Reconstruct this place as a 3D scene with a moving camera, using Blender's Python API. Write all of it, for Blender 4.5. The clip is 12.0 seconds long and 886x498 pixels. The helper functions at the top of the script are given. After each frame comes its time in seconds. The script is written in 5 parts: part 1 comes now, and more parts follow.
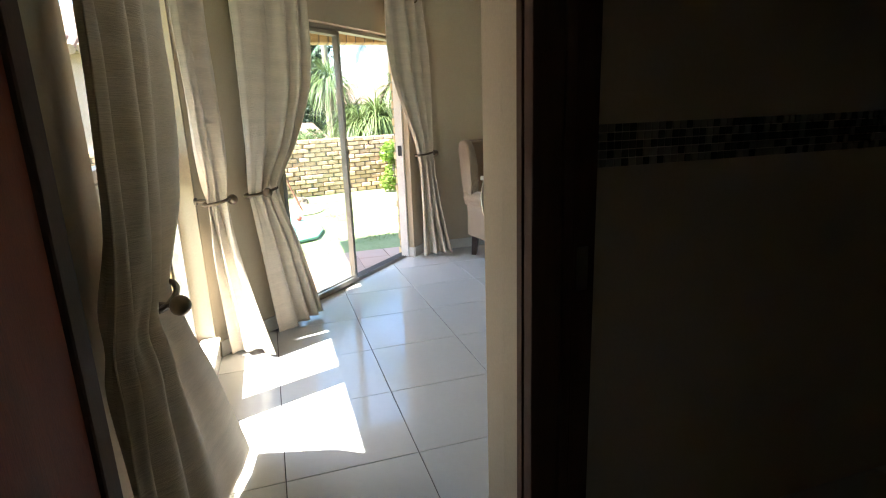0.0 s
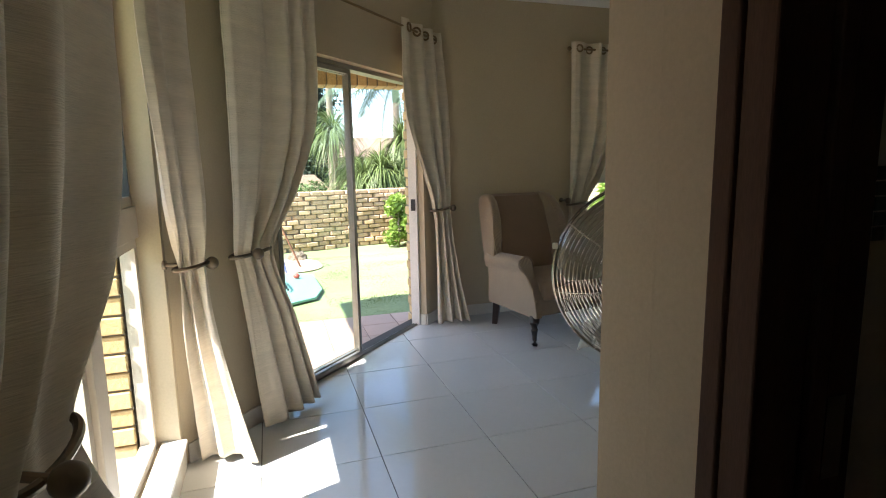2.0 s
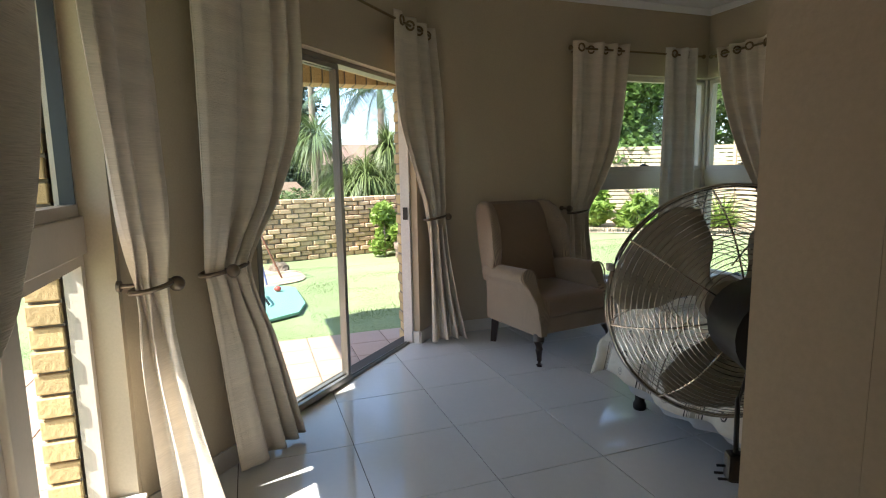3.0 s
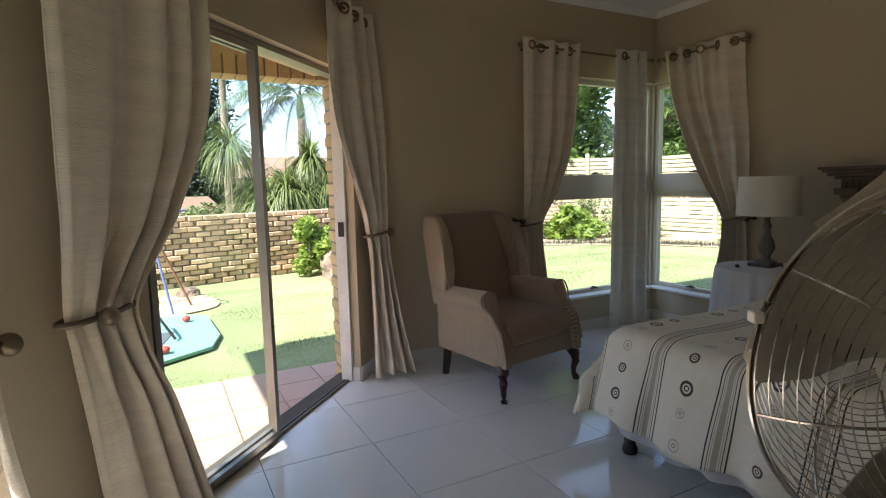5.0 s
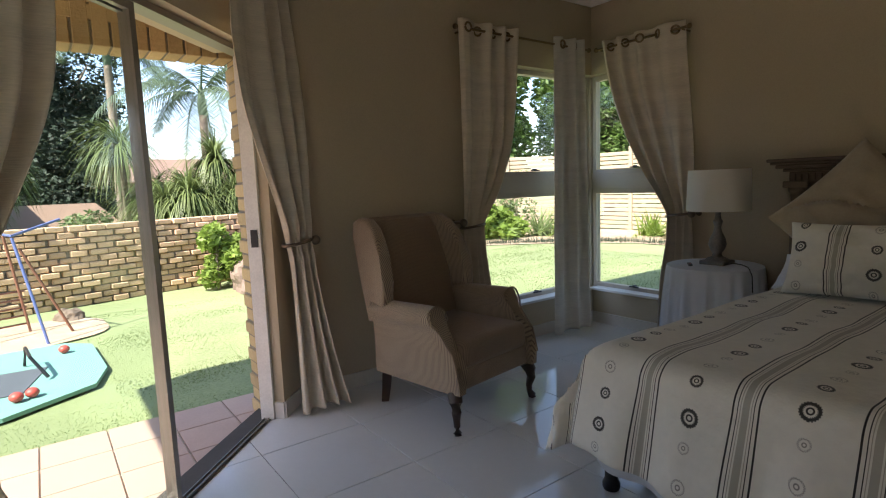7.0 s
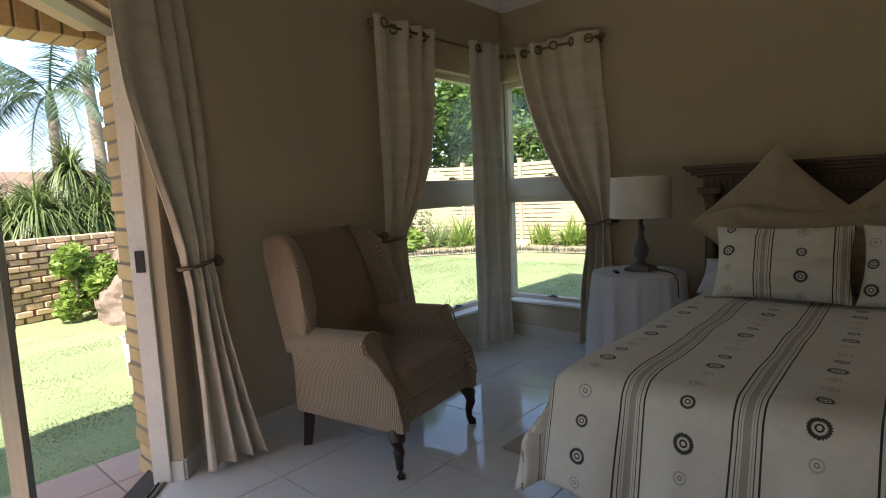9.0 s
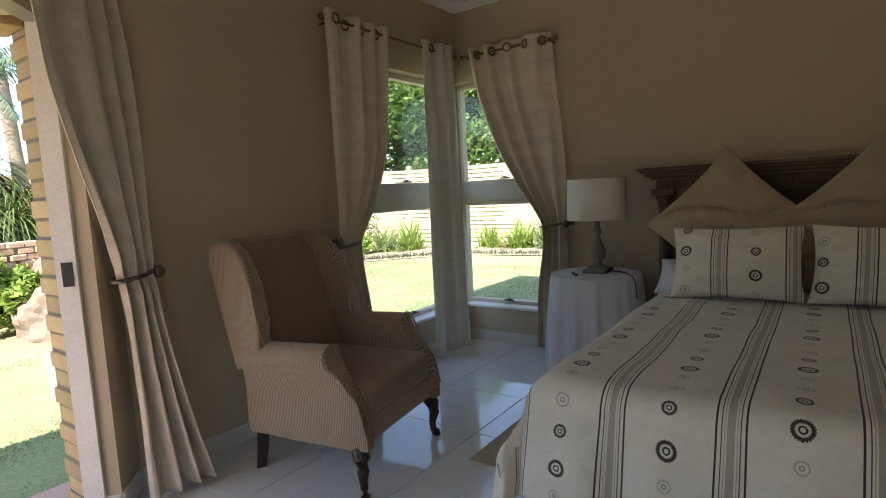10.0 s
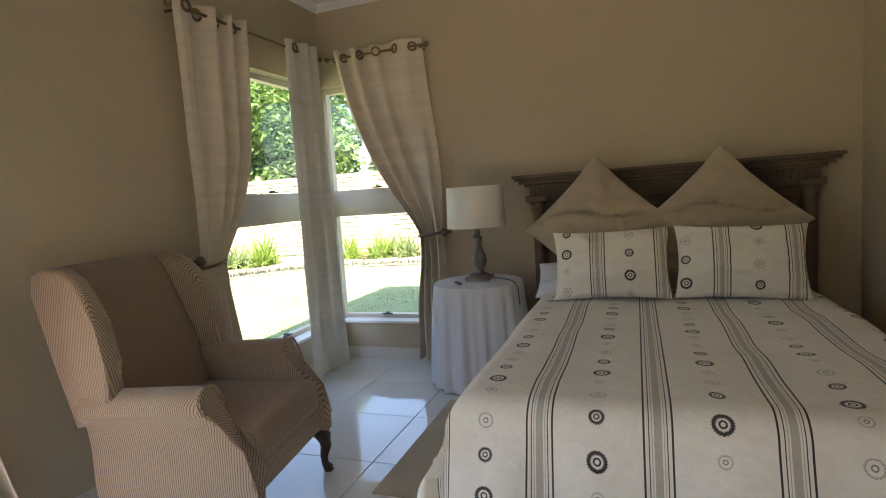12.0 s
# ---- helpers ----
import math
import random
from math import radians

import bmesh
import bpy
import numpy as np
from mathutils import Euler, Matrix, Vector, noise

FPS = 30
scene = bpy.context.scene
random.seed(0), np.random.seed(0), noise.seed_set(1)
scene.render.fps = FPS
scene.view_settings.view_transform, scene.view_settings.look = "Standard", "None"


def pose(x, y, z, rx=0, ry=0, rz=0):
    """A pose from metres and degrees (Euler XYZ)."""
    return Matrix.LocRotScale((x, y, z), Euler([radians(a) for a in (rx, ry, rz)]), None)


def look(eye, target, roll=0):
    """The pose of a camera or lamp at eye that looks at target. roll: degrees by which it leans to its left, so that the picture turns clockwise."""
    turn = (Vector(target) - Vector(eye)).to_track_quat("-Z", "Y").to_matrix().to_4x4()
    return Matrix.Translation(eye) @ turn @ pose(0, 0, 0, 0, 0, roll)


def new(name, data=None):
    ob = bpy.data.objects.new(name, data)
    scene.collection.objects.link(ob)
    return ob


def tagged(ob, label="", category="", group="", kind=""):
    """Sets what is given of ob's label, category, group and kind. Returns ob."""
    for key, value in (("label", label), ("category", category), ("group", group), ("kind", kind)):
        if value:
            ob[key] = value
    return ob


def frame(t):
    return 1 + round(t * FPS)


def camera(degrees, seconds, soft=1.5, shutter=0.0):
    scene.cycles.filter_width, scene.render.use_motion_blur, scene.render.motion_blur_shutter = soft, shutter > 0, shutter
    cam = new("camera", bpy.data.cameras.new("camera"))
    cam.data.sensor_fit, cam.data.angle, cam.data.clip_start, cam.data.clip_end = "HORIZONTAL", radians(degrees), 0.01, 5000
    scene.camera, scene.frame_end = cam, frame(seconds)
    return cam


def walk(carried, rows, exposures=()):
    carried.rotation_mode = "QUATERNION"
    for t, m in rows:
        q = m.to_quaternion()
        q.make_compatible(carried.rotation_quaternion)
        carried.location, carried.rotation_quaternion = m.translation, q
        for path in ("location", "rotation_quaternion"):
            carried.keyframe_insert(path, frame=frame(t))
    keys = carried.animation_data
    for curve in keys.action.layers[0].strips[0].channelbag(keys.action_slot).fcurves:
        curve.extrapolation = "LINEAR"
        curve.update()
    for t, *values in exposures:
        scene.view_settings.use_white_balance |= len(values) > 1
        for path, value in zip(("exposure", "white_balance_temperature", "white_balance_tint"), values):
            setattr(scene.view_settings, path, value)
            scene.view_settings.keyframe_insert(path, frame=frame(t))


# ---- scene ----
cam = camera(78.5, 12.0, soft=1.1)
PATH = [
    (0, (0.01, -0.089, 1.458), (0.585, 1.761, 0.96), -2.1),
    (0.5, (0.020, 0.059, 1.478), (0.592, 1.922, 1.024), -1.5),
    (1, (0.014, 0.272, 1.471), (0.596, 2.143, 1.082), -1.3),
    (1.5, (0.023, 0.432, 1.451), (0.611, 2.311, 1.114), -1.2),
    (2, (0.048, 0.608, 1.418), (0.648, 2.49, 1.113), -1.1),
    (2.5, (0.074, 0.783, 1.413), (0.687, 2.664, 1.118), -0.9),
    (3, (0.063, 0.978, 1.4), (0.726, 2.844, 1.122), -1.0),
    (3.2, (0.074, 1.011, 1.413), (0.76, 2.87, 1.137), -1.0),
    (4.8, (0.075, 1.49, 1.394), (0.975, 3.259, 1.147), -1.3),
    (5, (0.127, 1.584, 1.365), (1.054, 3.341, 1.132), -1.3),
    (5.5, (0.138, 1.718, 1.356), (1.156, 3.424, 1.128), -1.5),
    (6, (0.174, 1.845, 1.338), (1.255, 3.513, 1.114), -1.6),
    (6.5, (0.235, 1.987, 1.339), (1.381, 3.611, 1.118), -1.7),
    (6.7, (0.271, 2.027, 1.348), (1.428, 3.642, 1.119), -1.9),
    (8.5, (0.262, 2.392, 1.334), (1.69, 3.777, 1.127), -2.5),
    (9, (0.302, 2.501, 1.333), (1.794, 3.816, 1.126), -2.7),
    (9.5, (0.322, 2.571, 1.333), (1.875, 3.815, 1.129), -2.9),
    (10, (0.336, 2.645, 1.333), (1.956, 3.8, 1.129), -3.0),
    (10.5, (0.334, 2.717, 1.334), (2.034, 3.75, 1.132), -3.2),
    (11, (0.32, 2.772, 1.333), (2.095, 3.672, 1.133), -3.5),
    (11.5, (0.345, 2.832, 1.33), (2.174, 3.615, 1.129), -3.7),
    (12, (0.411, 2.904, 1.339), (2.282, 3.581, 1.139), -4.0),
]
EXPOSURES = [(0.0, 2.98, 6100, 9), (1.0, 2.6, 6150, 10), (2.0, 2.3, 6150, 10), (3.0, 1.9, 6150, 11), (5.0, 1.9, 6350, 15), (6.5, 1.7, 6400, 17), (8.5, 1.65, 6500, 15),
             (9.5, 1.78, 6400, 15), (10.5, 2.31, 6450, 16), (12.0, 2.87, 6600, 17)]
walk(cam, [(t, look(eye, target, roll)) for t, eye, target, roll in PATH], EXPOSURES)

# ---- daylight ----
SUN_WAY = Vector((0.78, 0.29, -1.0)).normalized()
world = bpy.data.worlds.new("sky")
scene.world = world
world.use_nodes = True
wn = world.node_tree.nodes
sky = wn.new("ShaderNodeTexSky")
sky.sky_type = "NISHITA"
sky.sun_disc = False
sky.sun_elevation = math.asin(-SUN_WAY.z)
sky.sun_rotation = math.atan2(-SUN_WAY.x, -SUN_WAY.y)
wn["Background"].inputs["Strength"].default_value = 0.15
world.node_tree.links.new(sky.outputs["Color"], wn["Background"].inputs["Color"])
sun_data = bpy.data.lights.new("sun", "SUN")
sun_data.energy, sun_data.angle, sun_data.color = 5.0, radians(0.6), (1.0, 0.95, 0.86)
sun = new("sun", sun_data)
sun.matrix_world = look((-8, -3, 14), Vector((-8, -3, 14)) + SUN_WAY)


# ---- materials ----
def mat(name, color, rough=0.6, metal=0.0, vary=0.12, scale=6.0, bump=0.0, fine=80.0, per_object=0.0, spec=0.5, stretch=(1, 1, 1), per_island=0.0, sheen=0.0, trans=0.0):
    """A surface with large stains, fine grain and relief, at sizes in metres."""
    m = bpy.data.materials.new(name)
    m.use_nodes = True
    nt = m.node_tree
    n, l = nt.nodes, nt.links
    b = n["Principled BSDF"]
    b.inputs["Roughness"].default_value = rough
    b.inputs["Metallic"].default_value = metal
    b.inputs["Specular IOR Level"].default_value = spec
    if sheen:
        b.inputs["Sheen Weight"].default_value = sheen
    co = n.new("ShaderNodeTexCoord")
    mp = n.new("ShaderNodeMapping")
    mp.inputs["Scale"].default_value = stretch
    l.new(co.outputs["Object"], mp.inputs["Vector"])
    big = n.new("ShaderNodeTexNoise")
    big.inputs["Scale"].default_value, big.inputs["Detail"].default_value = scale, 5
    small = n.new("ShaderNodeTexNoise")
    small.inputs["Scale"].default_value, small.inputs["Detail"].default_value = fine, 3
    l.new(mp.outputs["Vector"], big.inputs["Vector"])
    l.new(mp.outputs["Vector"], small.inputs["Vector"])
    add = n.new("ShaderNodeMath")
    add.operation = "ADD"
    l.new(big.outputs["Fac"], add.inputs[0])
    l.new(small.outputs["Fac"], add.inputs[1])
    last = add
    if per_object or per_island:
        if per_object:
            src = n.new("ShaderNodeObjectInfo").outputs["Random"]
        else:
            src = n.new("ShaderNodeNewGeometry").outputs["Random Per Island"]
        ma = n.new("ShaderNodeMath")
        ma.operation = "MULTIPLY_ADD"
        ma.inputs[1].default_value = per_object or per_island
        l.new(src, ma.inputs[0])
        l.new(add.outputs[0], ma.inputs[2])
        last = ma
    rng = n.new("ShaderNodeMapRange")
    rng.inputs["From Min"].default_value = 0.6
    rng.inputs["From Max"].default_value = 1.4 + (per_object or per_island)
    rng.inputs["To Min"].default_value, rng.inputs["To Max"].default_value = 1 - vary, 1 + vary
    l.new(last.outputs[0], rng.inputs["Value"])
    mul = n.new("ShaderNodeVectorMath")
    mul.operation = "SCALE"
    mul.inputs[0].default_value = color
    l.new(rng.outputs["Result"], mul.inputs["Scale"])
    l.new(mul.outputs["Vector"], b.inputs["Base Color"])
    if bump:
        bp = n.new("ShaderNodeBump")
        bp.inputs["Strength"].default_value, bp.inputs["Distance"].default_value = bump, 0.01
        l.new(small.outputs["Fac"], bp.inputs["Height"])
        l.new(bp.outputs["Normal"], b.inputs["Normal"])
    if trans:
        t = n.new("ShaderNodeBsdfTranslucent")
        l.new(mul.outputs["Vector"], t.inputs["Color"])
        mix = n.new("ShaderNodeMixShader")
        mix.inputs["Fac"].default_value = trans
        l.new(b.outputs["BSDF"], mix.inputs[1])
        l.new(t.outputs["BSDF"], mix.inputs[2])
        l.new(mix.outputs["Shader"], n["Material Output"].inputs["Surface"])
    return m


def chain(nt, op, a, b=None, c=None):
    """One math node; numbers or sockets in."""
    nd = nt.nodes.new("ShaderNodeMath")
    nd.operation = op
    for i, v in enumerate((a, b, c)):
        if v is None:
            continue
        if isinstance(v, (int, float)):
            nd.inputs[i].default_value = v
        else:
            nt.links.new(v, nd.inputs[i])
    return nd.outputs[0]


def ticking(name, axis, light, dark, pitch=0.0092):
    """Narrow woven stripes that vary along one axis of the thing."""
    m = mat(name, light, 0.9, vary=0.1, scale=9, bump=0.25, fine=500, sheen=0.2)
    nt = m.node_tree
    b = nt.nodes["Principled BSDF"]
    old = b.inputs["Base Color"].links[0].from_socket
    sep = nt.nodes.new("ShaderNodeSeparateXYZ")
    nt.links.new(nt.nodes["Texture Coordinate"].outputs["Object"], sep.inputs[0])
    across = sep.outputs[0] if axis == 0 else chain(nt, "MULTIPLY_ADD", sep.outputs[0], 0.7, sep.outputs[1])
    wave = chain(nt, "FRACT", chain(nt, "DIVIDE", across, pitch))
    on = chain(nt, "GREATER_THAN", wave, 0.6)
    mix = nt.nodes.new("ShaderNodeMix")
    mix.data_type = "RGBA"
    nt.links.new(on, mix.inputs["Factor"])
    nt.links.new(old, mix.inputs["A"])
    mix.inputs["B"].default_value = (*dark, 1)
    nt.links.new(mix.outputs["Result"], b.inputs["Base Color"])
    return m


def curtain_cloth(name, color):
    """Slubbed linen: threads lie across the drop."""
    m = mat(name, color, 0.85, vary=0.14, scale=3, bump=0.35, fine=60, stretch=(0.35, 0.35, 6), sheen=0.2, trans=0.06)
    return m


def bed_linen(name):
    """Cream cotton with stripe groups and gear-like rings, laid out in metres by the UV map."""
    m = mat(name, (0.70, 0.66, 0.57), 0.9, vary=0.06, scale=5, bump=0.45, fine=28, sheen=0.15)
    nt = m.node_tree
    b = nt.nodes["Principled BSDF"]
    old = b.inputs["Base Color"].links[0].from_socket
    uv = nt.nodes.new("ShaderNodeUVMap")
    sep = nt.nodes.new("ShaderNodeSeparateXYZ")
    nt.links.new(uv.outputs["UV"], sep.inputs[0])
    u, v = sep.outputs["X"], sep.outputs["Y"]
    pitch = 0.352
    d = chain(nt, "ABSOLUTE", chain(nt, "MULTIPLY", chain(nt, "SUBTRACT", chain(nt, "FRACT", chain(nt, "DIVIDE", u, pitch)), 0.5), pitch))

    def band(lo, hi):
        return chain(nt, "MULTIPLY", chain(nt, "GREATER_THAN", d, lo), chain(nt, "LESS_THAN", d, hi))

    black = chain(nt, "MAXIMUM", band(0.037, 0.043), band(0.024, 0.027))
    grey = chain(nt, "MAXIMUM", chain(nt, "LESS_THAN", d, 0.011), band(0.016, 0.0185))
    # ring columns stand midway between the stripe groups
    e = chain(nt, "SUBTRACT", pitch / 2, d)
    cell = chain(nt, "FLOOR", chain(nt, "DIVIDE", u, pitch))
    vs = chain(nt, "MULTIPLY_ADD", chain(nt, "FLOOR", chain(nt, "ADD", chain(nt, "DIVIDE", u, pitch), 0.5)), 0.137, v)
    rings_dark, rings_soft = None, None
    for off, rad, strong in ((0.0, 0.031, 1), (0.10, 0.019, 0), (0.22, 0.024, 0), (0.33, 0.024, 1)):
        w = chain(nt, "MULTIPLY", chain(nt, "SUBTRACT", chain(nt, "FRACT", chain(nt, "DIVIDE", chain(nt, "ADD", vs, off), 0.46)), 0.5), 0.46)
        r = chain(nt, "SQRT", chain(nt, "ADD", chain(nt, "MULTIPLY", e, e), chain(nt, "MULTIPLY", w, w)))
        ang = chain(nt, "ARCTAN2", w, e)
        rr = chain(nt, "MULTIPLY_ADD", chain(nt, "SIGN", chain(nt, "SINE", chain(nt, "MULTIPLY", ang, 22.0))), 0.0015, r)
        ring = chain(nt, "MULTIPLY", chain(nt, "GREATER_THAN", rr, rad * (0.62 if strong else 0.86)), chain(nt, "LESS_THAN", rr, rad))
        dot = chain(nt, "MULTIPLY", chain(nt, "GREATER_THAN", r, rad * 0.22), chain(nt, "LESS_THAN", r, rad * 0.4))
        both = chain(nt, "MAXIMUM", ring, dot)
        if strong:
            rings_dark = both if rings_dark is None else chain(nt, "MAXIMUM", rings_dark, both)
        else:
            rings_soft = both if rings_soft is None else chain(nt, "MAXIMUM", rings_soft, both)

    def over(base, fac, color):
        mix = nt.nodes.new("ShaderNodeMix")
        mix.data_type = "RGBA"
        nt.links.new(fac, mix.inputs["Factor"])
        nt.links.new(base, mix.inputs["A"])
        mix.inputs["B"].default_value = (*color, 1)
        return mix.outputs["Result"]

    c = over(old, grey, (0.40, 0.365, 0.30))
    c = over(c, black, (0.035, 0.032, 0.03))
    c = over(c, rings_soft, (0.25, 0.23, 0.2))
    c = over(c, rings_dark, (0.05, 0.045, 0.04))
    nt.links.new(c, b.inputs["Base Color"])
    return m


def glass_mat(name, tint=(1, 1, 1)):
    m = bpy.data.materials.new(name)
    m.use_nodes = True
    nt = m.node_tree
    n, l = nt.nodes, nt.links
    n.remove(n["Principled BSDF"])
    tr, gl, mix = n.new("ShaderNodeBsdfTransparent"), n.new("ShaderNodeBsdfGlossy"), n.new("ShaderNodeMixShader")
    tr.inputs["Color"].default_value = (*tint, 1)
    gl.inputs["Roughness"].default_value = 0.01
    mix.inputs[0].default_value = 0.02
    l.new(tr.outputs[0], mix.inputs[1])
    l.new(gl.outputs[0], mix.inputs[2])
    l.new(mix.outputs[0], n["Material Output"].inputs["Surface"])
    return m


M_WALL = mat("taupe_wall_paint", (0.48, 0.397, 0.272), 0.75, vary=0.07, scale=1.5, bump=0.06, fine=120)
M_WHITE = mat("white_ceiling_paint", (0.78, 0.76, 0.72), 0.8, vary=0.03, bump=0.05)
M_TILE = mat("polished_porcelain", (0.66, 0.655, 0.63), 0.07, vary=0.035, scale=2.5, fine=30, per_object=0.3)
M_GROUT = mat("tile_grout", (0.07, 0.062, 0.052), 0.9)
M_SKIRT = mat("skirting_tile", (0.66, 0.62, 0.55), 0.2, vary=0.05)
M_CURTAIN = curtain_cloth("slub_linen_curtain", (0.67, 0.58, 0.455))
# the curtain linen again, lightened to stand for window light on it
M_CURTAIN_LIT = curtain_cloth("lit_linen_curtain", (0.68, 0.64, 0.56))
M_BAND = mat("tieback_bronze", (0.17, 0.13, 0.09), 0.4, metal=0.6)
M_BRASS = mat("antique_brass", (0.24, 0.17, 0.09), 0.3, metal=1.0)
M_ALU = mat("bronze_aluminium", (0.30, 0.28, 0.25), 0.4, metal=0.7, vary=0.05)
M_ALU2 = mat("painted_window_frame", (0.50, 0.44, 0.36), 0.45, vary=0.05)
M_BLACK = mat("black_plastic", (0.012, 0.012, 0.013), 0.4)
M_DARKWOOD = mat("dark_stained_wood", (0.035, 0.018, 0.012), 0.3, vary=0.3, scale=3, stretch=(8, 8, 1))
M_DOORWOOD = mat("reddish_door_wood", (0.26, 0.05, 0.014), 0.75, spec=0.15, vary=0.25, scale=3, stretch=(8, 8, 0.8), bump=0.1)
M_FRAMEWOOD = mat("brown_door_frame", (0.10, 0.06, 0.042), 0.85, spec=0.15, vary=0.25, scale=3, stretch=(8, 8, 0.8))
M_HEADBOARD = mat("greyed_oak", (0.125, 0.088, 0.056), 0.55, vary=0.3, scale=4, stretch=(5, 1, 5), bump=0.15)
M_SIDE = ticking("ticking_side", 1, (0.37, 0.28, 0.185), (0.17, 0.115, 0.08))
M_FRONT = ticking("ticking_front", 0, (0.34, 0.25, 0.165), (0.18, 0.12, 0.08))
M_PLAIN = ticking("brown_seat_cloth", 0, (0.26, 0.178, 0.113), (0.19, 0.125, 0.082))
M_LINEN = bed_linen("striped_ring_linen")
M_SHEET = mat("grey_white_valance", (0.52, 0.53, 0.55), 0.9, vary=0.06, bump=0.15, fine=200)
M_WHITECLOTH = mat("white_tablecloth", (0.68, 0.69, 0.72), 0.9, vary=0.05, bump=0.15, fine=200)
M_CUSHION = mat("taupe_velvet_cushion", (0.36, 0.29, 0.20), 0.8, vary=0.1, scale=8, sheen=0.5)
M_SHADE = mat("cream_lampshade", (0.74, 0.72, 0.66), 0.9, vary=0.03, fine=300, bump=0.1)
M_LAMP = mat("grey_washed_lamp_base", (0.20, 0.18, 0.16), 0.6, vary=0.25, scale=20)
M_RUG = mat("beige_rug_pile", (0.42, 0.355, 0.25), 1.0, vary=0.15, bump=0.5, fine=300)
M_CHROME = mat("chrome_wire", (0.50, 0.49, 0.47), 0.22, metal=1.0, vary=0.03)
M_BLADE = mat("grey_fan_blade", (0.30, 0.28, 0.22), 0.5, metal=0.0)
M_BATH = mat("bathroom_tile", (0.74, 0.67, 0.58), 0.25, vary=0.05)
M_MOSA = mat("mosaic_tile", (0.09, 0.10, 0.08), 0.15, vary=0.75, per_object=1.5)
M_MOSB = mat("mosaic_tile_pale", (0.36, 0.34, 0.29), 0.15, vary=0.2, per_object=1.0)
M_BRICK = mat("yellow_face_brick", (0.46, 0.325, 0.155), 0.85, vary=0.32, scale=9, bump=0.4, fine=60, per_object=0.9)
M_BRICK_ISL = mat("yellow_face_brick_far", (0.50, 0.34, 0.18), 0.85, vary=0.32, scale=9, bump=0.4, fine=60, per_island=0.9)
M_GARDENBRICK = mat("weathered_garden_brick", (0.52, 0.345, 0.205), 0.9, vary=0.4, scale=6, bump=0.5, fine=50, per_object=0.9)
M_GARDENBRICK_ISL = mat("weathered_garden_brick_far", (0.52, 0.345, 0.205), 0.9, vary=0.4, scale=6, bump=0.5, fine=50, per_island=0.9)
M_MORTAR = mat("mortar", (0.20, 0.165, 0.12), 0.95, bump=0.3)
M_GROUTPALE = mat("pale_patio_grout", (0.52, 0.46, 0.38), 0.9)
M_PATIO = mat("terracotta_patio_tile", (0.44, 0.30, 0.225), 0.6, vary=0.12, scale=4, per_object=0.5)
M_GRASS = mat("lawn_soil_green", (0.20, 0.24, 0.105), 0.95, vary=0.28, scale=0.9, bump=0.3, fine=40)
M_BLADES = mat("grass_blades", (0.20, 0.26, 0.10), 0.8, vary=0.22, per_island=1.0, trans=0.45)
M_SOIL = mat("bare_sandy_soil", (0.40, 0.30, 0.20), 0.95, vary=0.25, bump=0.6, fine=25)
M_ROCK = mat("garden_rock", (0.17, 0.125, 0.09), 0.9, vary=0.3, scale=4, bump=0.8, fine=14)
M_LEAF = mat("bright_leaf", (0.10, 0.17, 0.035), 0.55, vary=0.45, per_island=1.0, trans=0.35)
M_SHRUB = mat("sunny_shrub_leaf", (0.20, 0.29, 0.05), 0.6, vary=0.45, per_island=1.0, trans=0.4)
M_LEAF2 = mat("olive_leaf", (0.10, 0.15, 0.045), 0.6, vary=0.45, per_island=1.0, trans=0.3)
M_LEAFDARK = mat("dark_conifer_leaf", (0.016, 0.030, 0.014), 0.7, vary=0.5, per_island=1.0)
M_PALM = mat("palm_frond", (0.09, 0.135, 0.075), 0.5, vary=0.4, per_island=1.0, trans=0.25)
M_PONY = mat("strap_leaf", (0.125, 0.165, 0.05), 0.5, vary=0.45, per_island=1.0, trans=0.3)
M_TRUNK = mat("grey_trunk", (0.24, 0.19, 0.14), 0.9, vary=0.3, scale=6, bump=0.8, fine=20)
M_FENCE = mat("pale_timber_fence", (0.40, 0.31, 0.21), 0.8, vary=0.15, scale=3, per_object=0.4, bump=0.2)
M_MAT_G = mat("green_play_mat", (0.16, 0.33, 0.27), 0.7, vary=0.1)
M_MAT_D = mat("dark_mesh", (0.08, 0.09, 0.10), 0.7)
M_RED = mat("red_paint", (0.45, 0.07, 0.05), 0.5)
M_RUST = mat("rusty_red_pole", (0.24, 0.10, 0.06), 0.7, vary=0.3, scale=12)
M_BLUE = mat("blue_paint", (0.12, 0.15, 0.33), 0.5)
M_ROOFTILE = mat("brown_roof_tile", (0.20, 0.13, 0.09), 0.8, vary=0.2)
M_PLASTER = mat("cream_outer_plaster", (0.60, 0.53, 0.43), 0.85, vary=0.06)
M_PINK = mat("rosy_outer_plaster", (0.34, 0.24, 0.19), 0.9, vary=0.08)
M_FASCIA = mat("white_fascia", (0.65, 0.62, 0.57), 0.6)
M_GLASS = glass_mat("window_glass", (0.96, 0.98, 0.97))


# ---- mesh helpers ----
def finish(name, bm, material, parent=None, label="", smooth=False):
    me = bpy.data.meshes.new(name)
    bmesh.ops.recalc_face_normals(bm, faces=bm.faces[:])
    bm.to_mesh(me)
    bm.free()
    if smooth:
        for p in me.polygons:
            p.use_smooth = True
        me.set_sharp_from_angle(angle=radians(42))
    me.materials.append(material)
    ob = new(name, me)
    if parent is not None:
        ob.parent = parent
    if label:
        ob["label"] = label
    return ob


def part(name, bm, material, parent, label="", smooth=False):
    return finish(name, bm, material, parent, label, smooth)


